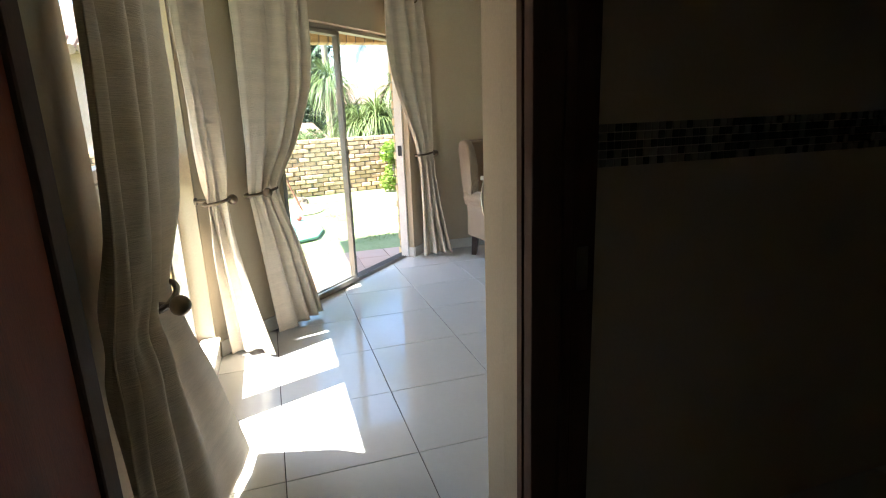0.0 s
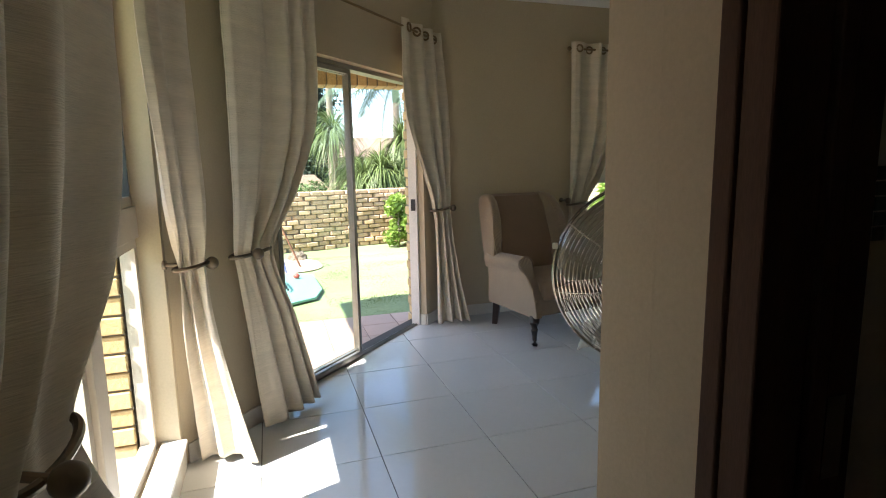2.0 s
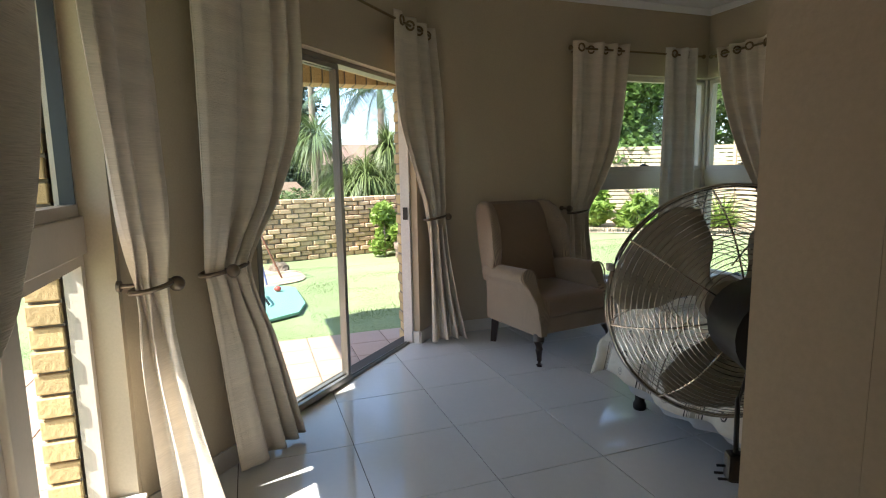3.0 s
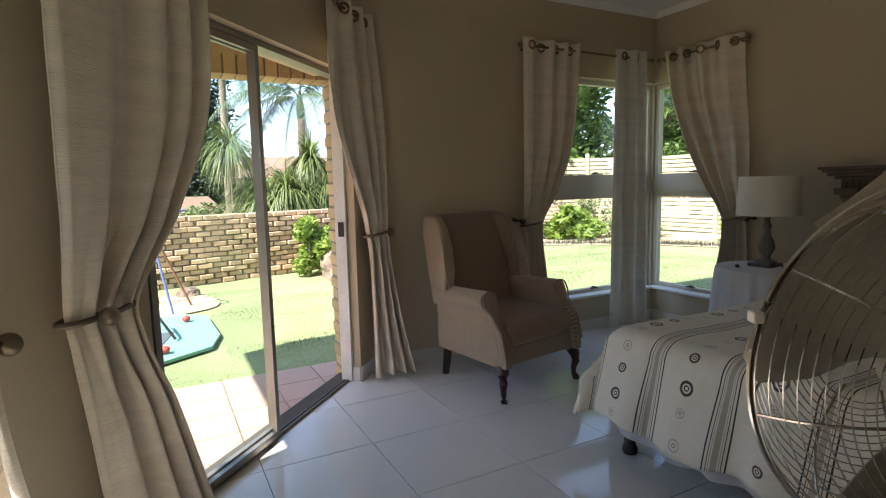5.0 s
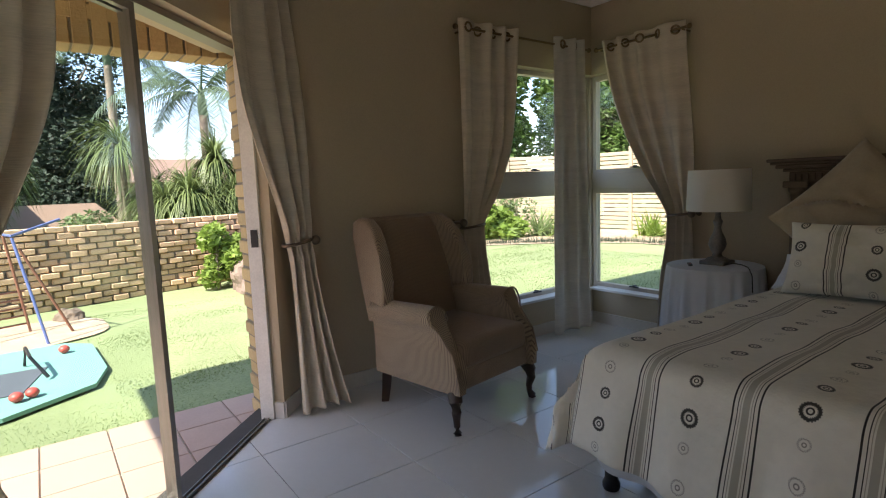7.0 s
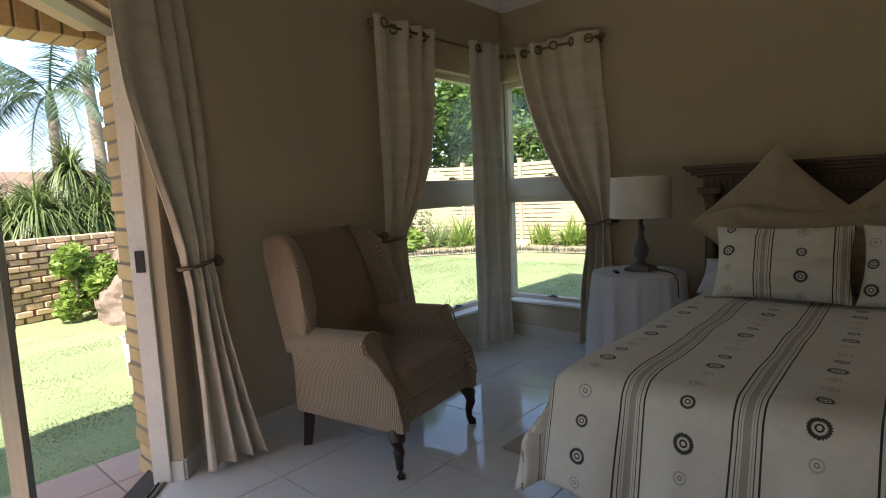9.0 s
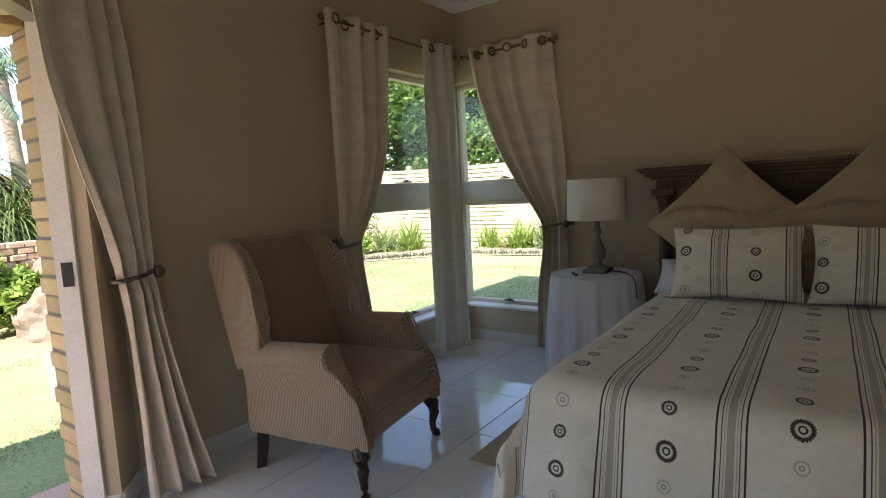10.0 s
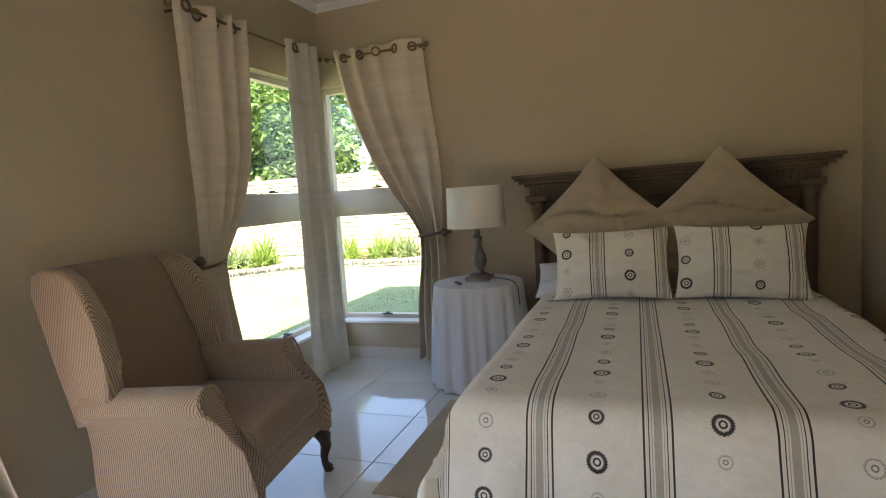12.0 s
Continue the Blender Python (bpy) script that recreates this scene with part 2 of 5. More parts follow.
def thing(name, at, label, category, group="", turn=0.0):
    e = new(name)
    e.empty_display_size = 0.1
    e.matrix_world = pose(*at, 0, 0, turn)
    return tagged(e, label, category, group)


def add_box(bm, lo, hi, bevel=0.0, seg=2, m=None):
    r = bmesh.ops.create_cube(bm, size=1)
    vs = r["verts"]
    c = [(a + b) / 2 for a, b in zip(lo, hi)]
    s = [abs(b - a) for a, b in zip(lo, hi)]
    for v in vs:
        v.co = Vector((v.co.x * s[0] + c[0], v.co.y * s[1] + c[1], v.co.z * s[2] + c[2]))
    if bevel:
        es = list({e for v in vs for e in v.link_edges})
        out = bmesh.ops.bevel(bm, geom=es, offset=bevel, segments=seg, affect="EDGES", profile=0.5)
        vs = list(set(out["verts"]) | {v for v in vs if v.is_valid})
    if m is not None:
        for v in vs:
            v.co = m @ v.co
    return vs


def box(lo, hi, bevel=0.0, seg=2, m=None):
    bm = bmesh.new()
    add_box(bm, lo, hi, bevel, seg, m)
    return bm


def add_prism(bm, poly, z0, z1):
    lo = [bm.verts.new((x, y, z0)) for x, y in poly]
    hi = [bm.verts.new((x, y, z1)) for x, y in poly]
    bm.faces.new(lo[::-1])
    bm.faces.new(hi)
    for i in range(len(poly)):
        j = (i + 1) % len(poly)
        bm.faces.new((lo[i], lo[j], hi[j], hi[i]))


def prism(poly, z0, z1):
    bm = bmesh.new()
    add_prism(bm, poly, z0, z1)
    return bm


def add_tube(bm, points, radius, sides=8, closed=False):
    """A round bar along a row of points; radius is one number or one for each point."""
    pts = [Vector(p) for p in points]
    rings = []
    n = len(pts)
    for i, p in enumerate(pts):
        a = pts[(i - 1) % n] if (closed or i) else p
        b = pts[(i + 1) % n] if (closed or i < n - 1) else p
        d = (b - a).normalized()
        up = Vector((0, 0, 1)) if abs(d.z) < 0.95 else Vector((1, 0, 0))
        s = d.cross(up).normalized()
        t = s.cross(d)
        r = radius[i] if isinstance(radius, (list, tuple)) else radius
        rings.append([bm.verts.new(p + (s * math.cos(2 * math.pi * k / sides) + t * math.sin(2 * math.pi * k / sides)) * r) for k in range(sides)])
    for i in range(n if closed else n - 1):
        r0, r1 = rings[i], rings[(i + 1) % n]
        for k in range(sides):
            bm.faces.new((r0[k], r0[(k + 1) % sides], r1[(k + 1) % sides], r1[k]))
    if not closed:
        bm.faces.new(rings[0][::-1])
        bm.faces.new(rings[-1])


def tube(points, radius, sides=8, closed=False):
    bm = bmesh.new()
    add_tube(bm, points, radius, sides, closed)
    return bm


def lathe(profile, sides=24, at=(0, 0, 0)):
    """A turned shape from rows of (radius, height)."""
    bm = bmesh.new()
    rings = [[bm.verts.new((at[0] + r * math.cos(2 * math.pi * k / sides), at[1] + r * math.sin(2 * math.pi * k / sides), at[2] + z)) for k in range(sides)] for r, z in profile]
    for a, b in zip(rings, rings[1:]):
        for k in range(sides):
            bm.faces.new((a[k], a[(k + 1) % sides], b[(k + 1) % sides], b[k]))
    bm.faces.new(rings[0][::-1])
    bm.faces.new(rings[-1])
    return bm


def ball(r, at, squash=1.0, seg=12):
    bm = bmesh.new()
    bmesh.ops.create_uvsphere(bm, u_segments=seg, v_segments=seg // 2 + 2, radius=r)
    for v in bm.verts:
        v.co = Vector((v.co.x + at[0], v.co.y + at[1], v.co.z * squash + at[2]))
    return bm


def smoothstep(a, b, x):
    t = min(1.0, max(0.0, (x - a) / (b - a)))
    return t * t * (3 - 2 * t)


def structure(name, bm, material, label, category):
    return tagged(finish(name, bm, material), label, category, kind="structure")


# ---- the room's plan ----
WX, NY, EX, SY, BACK, CEIL = -0.42, 5.32, 4.42, 1.60, -1.6, 2.92
T = 0.26
DD = Vector((0.693, 0.721))          # along the cut corner
DN = Vector((0.721, -0.693))         # from the cut corner into the room
P0 = Vector((WX, 3.33))
P1 = P0 + DD * ((NY - 3.33) / 0.721)
G1 = Vector((1.26, 5.22))            # the door's far jamb, on the line of the glass
DOOR_W, DOOR_H = 1.80, 2.12
G0 = G1 - DD * DOOR_W
PX = 0.63                           # passage wall


def xy(v, z):
    return (v[0], v[1], z)


# floor slab under the tiles
bm = prism([(-0.66, BACK - 0.2), (2.6, BACK - 0.2), (2.6, 1.4), (4.66, 1.4), (4.66, 5.56), (P1.x - 0.1, 5.56), (-0.66, 3.47)], -0.16, -0.006)
floor = structure("floor", bm, M_GROUT, "polished cream porcelain tiled floor with dark joints", "floor")

# west wall with its tall window
WY0, WY1, WZ0, WZ1 = 1.50, 3.27, 0.14, 2.26
bm = bmesh.new()
add_box(bm, (WX - T, BACK - T, 0), (WX, WY0, CEIL))
add_box(bm, (WX - T, WY0, 0), (WX, WY1, WZ0))
add_box(bm, (WX - T, WY0, WZ1), (WX, WY1, CEIL))
add_prism(bm, [(WX - 0.17, WY1), (WX, WY1), (P0.x, P0.y), (WX - 0.17, 3.40)], 0, CEIL)
structure("wall_west", bm, M_WALL, "taupe painted wall with a tall low window", "wall")

# cut corner: piers and lintel round the sliding door
bm = bmesh.new()


def diag_block(s0, s1, z0, z1, inner=0.0, outer=T):
    a, b = P0 + DD * s0 - DN * inner, P0 + DD * s1 - DN * inner
    c, d = P0 + DD * s1 - DN * outer, P0 + DD * s0 - DN * outer
    add_prism(bm, [tuple(a), tuple(b), tuple(c), tuple(d)], z0, z1)


SG1 = (G1 - P0).dot(DD)
SG0 = SG1 - DOOR_W
SP1 = (P1 - P0).length
diag_block(0.0, SG0, 0, CEIL)
diag_block(SG1, SP1, 0, CEIL, outer=0.13)
diag_block(SG0, SG1, DOOR_H, CEIL)
structure("wall_northwest", bm, M_WALL, "taupe wall across the corner with a sliding door", "wall")

# north wall, with the corner window's opening
NX0, CZ0, CZ1 = 3.02, 0.32, 2.28
bm = bmesh.new()
add_prism(bm, [(P1.x, NY), (NX0, NY), (NX0, NY + T), (1.30, NY + T), (1.30, 5.33)], 0, CEIL)
add_box(bm, (NX0, NY, 0), (EX + T, NY + T, CZ0))
add_box(bm, (NX0, NY, CZ1), (EX + T, NY + T, CEIL))
structure("wall_north", bm, M_WALL, "taupe painted wall behind the armchair", "wall")
EY0 = 4.46
bm = bmesh.new()
add_box(bm, (EX, SY, 0), (EX + T, EY0, CEIL))
add_box(bm, (EX, EY0, 0), (EX + T, NY, CZ0))
add_box(bm, (EX, EY0, CZ1), (EX + T, NY, CEIL))
structure("wall_east", bm, M_WALL, "taupe painted wall behind the headboard", "wall")
structure("wall_south", prism([(PX, 1.46), (PX, 1.32), (EX + T, 1.45), (EX + T, SY), (EX, SY)], 0, CEIL), M_WALL, "taupe painted wall at the bed's far side", "wall")
# passage wall with the bathroom's doorway
BY0, BY1, BH = -0.35, 1.16, 2.06
bm = bmesh.new()
add_box(bm, (PX, BY1, 0), (PX + 0.16, 1.3195, CEIL))
add_box(bm, (PX, BY0, BH), (PX + 0.16, BY1, CEIL))
add_box(bm, (PX, BACK, 0), (PX + 0.16, BY0, CEIL))
structure("wall_passage", bm, M_WALL, "cream painted passage wall beside the bathroom door", "wall")
structure("wall_back", box((WX, BACK - T, 0), (2.6, BACK, CEIL)), M_WALL, "plain taupe wall closing the passage", "wall")
bm = bmesh.new()
add_box(bm, (PX + 0.161, 1.20, 0), (2.6, 1.31, CEIL))
add_box(bm, (2.5, BACK, 0), (2.6, 1.199, CEIL))
wall_bath = structure("wall_bathroom", bm, M_BATH, "dim tiled bathroom wall with a mosaic band", "wall")

bm = bmesh.new()
add_prism(bm, [(WX - T, BACK - T), (EX + T, BACK - T), (EX + T, NY + T), (1.2, NY + T), (WX - T, 3.5)], CEIL, CEIL + 0.1)
structure("ceiling", bm, M_WHITE, "white painted ceiling", "ceiling")
# cornice strips
inner = [(WX, BACK), (WX, P0.y), (P1.x, NY), (EX, NY), (EX, SY), (PX, 1.46), (PX, BACK)]
bm = bmesh.new()
for (ax, ay), (bx, by) in zip(inner, inner[1:]):
    d = Vector((bx - ax, by - ay)).normalized()
    n2 = Vector((d.y, -d.x))
    a, b = Vector((ax, ay)), Vector((bx, by))
    vs = []
    for off, z in ((0, CEIL - 0.05), (0.012, CEIL - 0.05), (0.05, CEIL - 0.012), (0.055, CEIL), (0, CEIL)):
        vs.append((bm.verts.new(xy(a + n2 * off + d * (0.001 if off else 0), z)), bm.verts.new(xy(b + n2 * off, z))))
    for i in range(5):
        p, q = vs[i], vs[(i + 1) % 5]
        bm.faces.new((p[0], p[1], q[1], q[0]))
    bm.faces.new([v[0] for v in vs])
    bm.faces.new([v[1] for v in vs][::-1])
structure("trim", bm, M_WHITE, "white coved plaster cornice under the ceiling", "cornice")

# skirting tiles
bm = bmesh.new()


def skirt(a, b, h=0.10, th=0.012):
    a, b = Vector(a), Vector(b)
    d = (b - a).normalized()
    n2 = Vector((d.y, -d.x))
    add_prism(bm, [tuple(a), tuple(b), tuple(b + n2 * th), tuple(a + n2 * th)], 0.0, h)


skirt(P0 + DD * 0.02, P0 + DD * SG0)
skirt(P0 + DD * SG1, P1)
skirt(P1, (EX, NY))
skirt((EX, NY - 0.013), (EX, SY))
skirt((EX - 0.013, SY), (PX + 0.002, 1.462))
skirt((WX, BACK), (WX, P0.y - 0.02))
skirt(P0 + DD * SG1 - DN * 0.06, P0 + DD * SG1)
structure("baseboard", bm, M_SKIRT, "cream tile skirting along the walls", "skirting")

# roof, eaves and the brick beams outside the cut corner
# overhang is unseen: west edge stepped, east edge pushed out, to block sun
bm = prism([(-1.50, BACK - 0.6), (5.95, BACK - 0.6), (5.95, 5.95), (-1.20, 5.95), (-1.20, 3.6), (-1.50, 3.6)], 3.0, 3.12)
structure("roof", bm, M_ROOFTILE, "brown tiled roof over the room, its unseen overhang set to block sun", "roof")
bm = bmesh.new()
add_prism(bm, [(-1.50, BACK - 0.6), (-0.69, BACK - 0.6), (-0.69, 3.6), (-1.50, 3.6)], 2.42, 2.46)
add_prism(bm, [(-1.20, 3.601), (-0.69, 3.601), (-0.69, 3.52), (1.1, 5.38), (1.1, 5.95), (-1.20, 5.95)], 2.421, 2.46)
add_prism(bm, [(1.101, 5.59), (4.69, 5.59), (4.69, BACK - 0.6), (5.95, BACK - 0.6), (5.95, 5.95), (1.101, 5.95)], 2.62, 2.66)
structure("trim_eaves", bm, M_PLASTER, "plastered boards under the eaves, their reach set to block sun", "eaves")
bm = bmesh.new()
add_box(bm, (-1.53, BACK - 0.6, 2.40), (-1.50, 3.6, 3.0))
add_box(bm, (-1.23, 3.602, 2.40), (-1.201, 5.95, 3.0))
add_box(bm, (-1.23, 5.951, 2.40), (1.1, 5.98, 3.0))
add_box(bm, (1.101, 5.951, 2.60), (5.95, 5.98, 3.0))
add_box(bm, (5.951, BACK - 0.6, 2.60), (5.98, 5.98, 3.0))
structure("trim_fascia", bm, M_FASCIA, "white fascia boards along the roof edge, placed with the added overhang", "fascia")


# ---- windows ----
def frame_bars(parent, name, a, b, z0, z1, w=0.05, d=0.06, material=None):
    """Four bars round an upright opening that runs from a to b."""
    a, b = Vector(a), Vector(b)
    u = (b - a).normalized()
    n2 = Vector((u.y, -u.x))

    def bar(p, q, y0, y1):
        bm = prism([tuple(p - n2 * d / 2), tuple(q - n2 * d / 2), tuple(q + n2 * d / 2), tuple(p + n2 * d / 2)], y0, y1)
        part(name, bm, material or M_ALU2, parent)
    bar(a, a + u * w, z0, z1)
    bar(b - u * w, b, z0, z1)
    bar(a + u * w, b - u * w, z0, z0 + w)
    bar(a + u * w, b - u * w, z1 - w, z1)


def pane(parent, a, b, z0, z1):
    a, b = Vector(a), Vector(b)
    u = (b - a).normalized()
    n2 = Vector((u.y, -u.x)) * 0.003
    ob = part("pane", prism([tuple(a - n2), tuple(b - n2), tuple(b + n2), tuple(a + n2)], z0, z1), M_GLASS, parent)
    ob.visible_shadow = False
    return ob


# tall west window: two bays, each with an upper and a lower light
win_w = tagged(thing("window_1", (0, 0, 0), "tall beige framed window with clear panes and a low sill", "window"), kind="structure")
GX = WX - 0.13
for y0, y1 in ((WY0, 2.46), (2.58, WY1)):
    for z0, z1 in ((WZ0 + 0.002, 1.13), (1.27, WZ1 - 0.002)):
        frame_bars(win_w, "window_frame", (GX, y0 + 0.002), (GX, y1 - 0.002), z0, z1, 0.04)
        pane(win_w, (GX, y0 + 0.04), (GX, y1 - 0.04), z0 + 0.04, z1 - 0.04)
part("mullion", box((GX - 0.05, 2.46, WZ0 + 0.002), (GX + 0.05, 2.58, WZ1 - 0.002), 0.004), M_ALU2, win_w)
for y0, y1 in ((WY0 + 0.002, 2.459), (2.581, WY1 - 0.002)):
    part("transom", box((GX - 0.045, y0, 1.131), (GX + 0.045, y1, 1.269), 0.004), M_ALU2, win_w)
for y1 in (2.46, WY1):
    part("gasket", box((GX - 0.012, y1 - 0.050, 1.312), (GX + 0.036, y1 - 0.043, WZ1 - 0.044)), M_BLACK, win_w, "black rubber glazing strip")
part("window_sill", box((GX + 0.05, WY0 + 0.003, WZ0 + 0.002), (WX + 0.03, WY1 - 0.003, WZ0 + 0.024), 0.006), M_WHITE, win_w, "white painted sill in the sun")

# corner window: a north light and an east light that meet at a post
CY, CX = NY + 0.12, EX + 0.12
win_c = tagged(thing("window_2", (0, 0, 0), "corner window with beige frames and clear panes", "window"), kind="structure")
part("mullion", box((CX - 0.06, CY - 0.06, CZ0 + 0.002), (CX + 0.06, CY + 0.06, CZ1 - 0.002), 0.004), M_ALU2, win_c)
for (a, b) in (((NX0 + 0.003, CY), (CX - 0.062, CY)), ((CX, CY - 0.062), (CX, EY0 + 0.003))):
    av, bv = Vector(a), Vector(b)
    u = (bv - av).normalized()
    n2 = Vector((u.y, -u.x))
    for z0, z1 in ((CZ0 + 0.002, 1.25), (1.39, CZ1 - 0.002)):
        frame_bars(win_c, "window_frame", a, b, z0, z1, 0.04)
        pane(win_c, av + u * 0.04, bv - u * 0.04, z0 + 0.04, z1 - 0.04)
        hm = av + u * (bv - av).length * 0.5 + n2 * 0.045
        bm = bmesh.new()
        add_box(bm, (-0.045, -0.012, 0), (0.045, 0.012, 0.012), 0.004)
        add_box(bm, (-0.01, -0.01, 0.0), (0.01, 0.03, 0.022), 0.003)
        bm.transform(Matrix.Translation(xy(hm, z0 + 0.042)) @ Matrix.Rotation(math.atan2(u.y, u.x), 4, "Z"))
        part("stay_handle", bm, M_BLACK, win_c, "black window stay")
    part("transom", prism([tuple(av - n2 * 0.045), tuple(bv - n2 * 0.045), tuple(bv + n2 * 0.045), tuple(av + n2 * 0.045)], 1.251, 1.389), M_ALU2, win_c)
part("window_sill", box((NX0 + 0.003, NY - 0.03, CZ0 - 0.012), (EX - 0.032, CY - 0.035, CZ0 + 0.012), 0.006), M_WHITE, win_c)
part("window_sill", box((EX - 0.03, EY0 + 0.003, CZ0 - 0.012), (CX - 0.035, NY - 0.001, CZ0 + 0.012), 0.006), M_WHITE, win_c)

# sliding door, pushed open: both leaves stand at the near half
door = tagged(thing("door_1", (0, 0, 0), "open aluminium sliding glass door onto the patio", "door"), kind="structure")


def along(s, off, z):
    v = G0 + DD * s + DN * off
    return (v.x, v.y, z)


def dbar(name, s0, s1, o0, o1, z0, z1, material=M_ALU, label=""):
    c = [G0 + DD * s + DN * o for s, o in ((s0, o0), (s1, o0), (s1, o1), (s0, o1))]
    return part(name, prism([tuple(p) for p in c], z0, z1), material, door, label)


dbar("door_frame", 0.002, 0.04, -0.05, 0.05, 0, DOOR_H - 0.002)
dbar("door_frame", DOOR_W - 0.025, DOOR_W - 0.002, -0.04, 0.04, 0, DOOR_H - 0.002, M_FASCIA, "pale jamb of the sliding door")
dbar("door_frame", 0.041, DOOR_W - 0.026, -0.04, 0.04, DOOR_H - 0.032, DOOR_H - 0.002)
dbar("track", 0.041, DOOR_W - 0.026, -0.02, 0.02, -0.005, 0.006)
dbar("rail", 0.041, DOOR_W - 0.036, -0.015, -0.011, 0.0061, 0.018)
dbar("rail", 0.041, DOOR_W - 0.036, 0.011, 0.015, 0.0061, 0.018)
for o, s0, s1 in ((-0.023, 0.042, 0.908), (0.023, 0.075, 0.878)):
    for q0, q1, z0, z1 in ((s0, s0 + 0.032, 0.02, DOOR_H - 0.034), (s1 - 0.032, s1, 0.02, DOOR_H - 0.034), (s0 + 0.033, s1 - 0.033, 0.02, 0.055), (s0 + 0.033, s1 - 0.033, DOOR_H - 0.066, DOOR_H - 0.034)):
        dbar("stile", q0, q1, o - 0.013, o + 0.013, z0, z1)
    g = G0 + DD * (s0 + 0.033) + DN * o
    h = G0 + DD * (s1 - 0.033) + DN * o
    pane(door, g, h, 0.056, DOOR_H - 0.067)
dbar("door_handle", 0.881, 0.905, -0.0095, 0.020, 0.98, 1.18, M_BLACK, "black pull handle")
dbar("latch_keeper", DOOR_W - 0.032, DOOR_W - 0.026, -0.015, 0.025, 1.03, 1.13, M_BLACK, "black latch keeper on the jamb")

# bathroom doorway and the open entrance door
door2 = tagged(thing("door_2", (0, 0, 0), "dark wooden frame of the bathroom doorway", "door frame"), kind="structure")
for y0, y1 in ((BY1 - 0.05, BY1 - 0.001), (BY0 + 0.001, BY0 + 0.05)):
    part("jamb", box((PX - 0.012, y0, 0), (PX + 0.172, y1, BH - 0.051), 0.004), M_FRAMEWOOD, door2)
part("jamb", box((PX - 0.012, BY0 + 0.001, BH - 0.05), (PX + 0.172, BY1 - 0.001, BH - 0.001), 0.004), M_FRAMEWOOD, door2)
for y0, y1 in ((BY1 + 0.0005, BY1 + 0.035), (BY0 - 0.06, BY0 - 0.0005)):
    part("architrave", box((PX - 0.016, y0, 0), (PX - 0.0005, y1, BH + 0.06), 0.004), M_FRAMEWOOD, door2)
part("stop_bead", box((PX + 0.07, BY1 - 0.064, 0), (PX + 0.10, BY1 - 0.0505, BH - 0.06), 0.003), M_FRAMEWOOD, door2)
part("strike_plate", box((PX + 0.115, BY1 - 0.053, 0.98), (PX + 0.150, BY1 - 0.0503, 1.10), 0.001), M_CHROME, door2, "steel strike plate")
door3 = tagged(thing("door_3", (-0.235, 0.60, 0), "open reddish-brown wooden door against the passage wall", "door"), kind="structure")
part("leaf", box((-0.04, -0.82, 0.01), (0.0, 0.0, 2.04), 0.004), M_DOORWOOD, door3)
part("edge_strip", box((-0.045, 0.0005, 0.01), (0.005, 0.06, 2.04), 0.006), M_FRAMEWOOD, door3)
for z0, z1 in ((0.25, 0.95), (1.1, 1.85)):
    part("panel", box((0.0005, -0.70, z0), (0.012, -0.12, z1), 0.008), M_DOORWOOD, door3)


# ---- curtains ----
def flow(rows, z):
    """Both ends of the cloth at height z, on smooth lines through the rows."""
    k = 0
    while k < len(rows) - 2 and z < rows[k + 1][0]:
        k += 1

    def slope(i, e):
        a, b = rows[max(i - 1, 0)], rows[min(i + 1, len(rows) - 1)]
        return (Vector(b[e]) - Vector(a[e])) / (b[0] - a[0])

    (za, *_), (zb, *_) = rows[k], rows[k + 1]
    t = (z - za) / (zb - za)
    out = []
    for e in (1, 2):
        p, q = Vector(rows[k][e]), Vector(rows[k + 1][e])
        m0, m1 = slope(k, e) * (zb - za), slope(k + 1, e) * (zb - za)
        out.append(p * (2 * t ** 3 - 3 * t ** 2 + 1) + m0 * (t ** 3 - 2 * t ** 2 + t) + q * (3 * t ** 2 - 2 * t ** 3) + m1 * (t ** 3 - t ** 2))
    return out


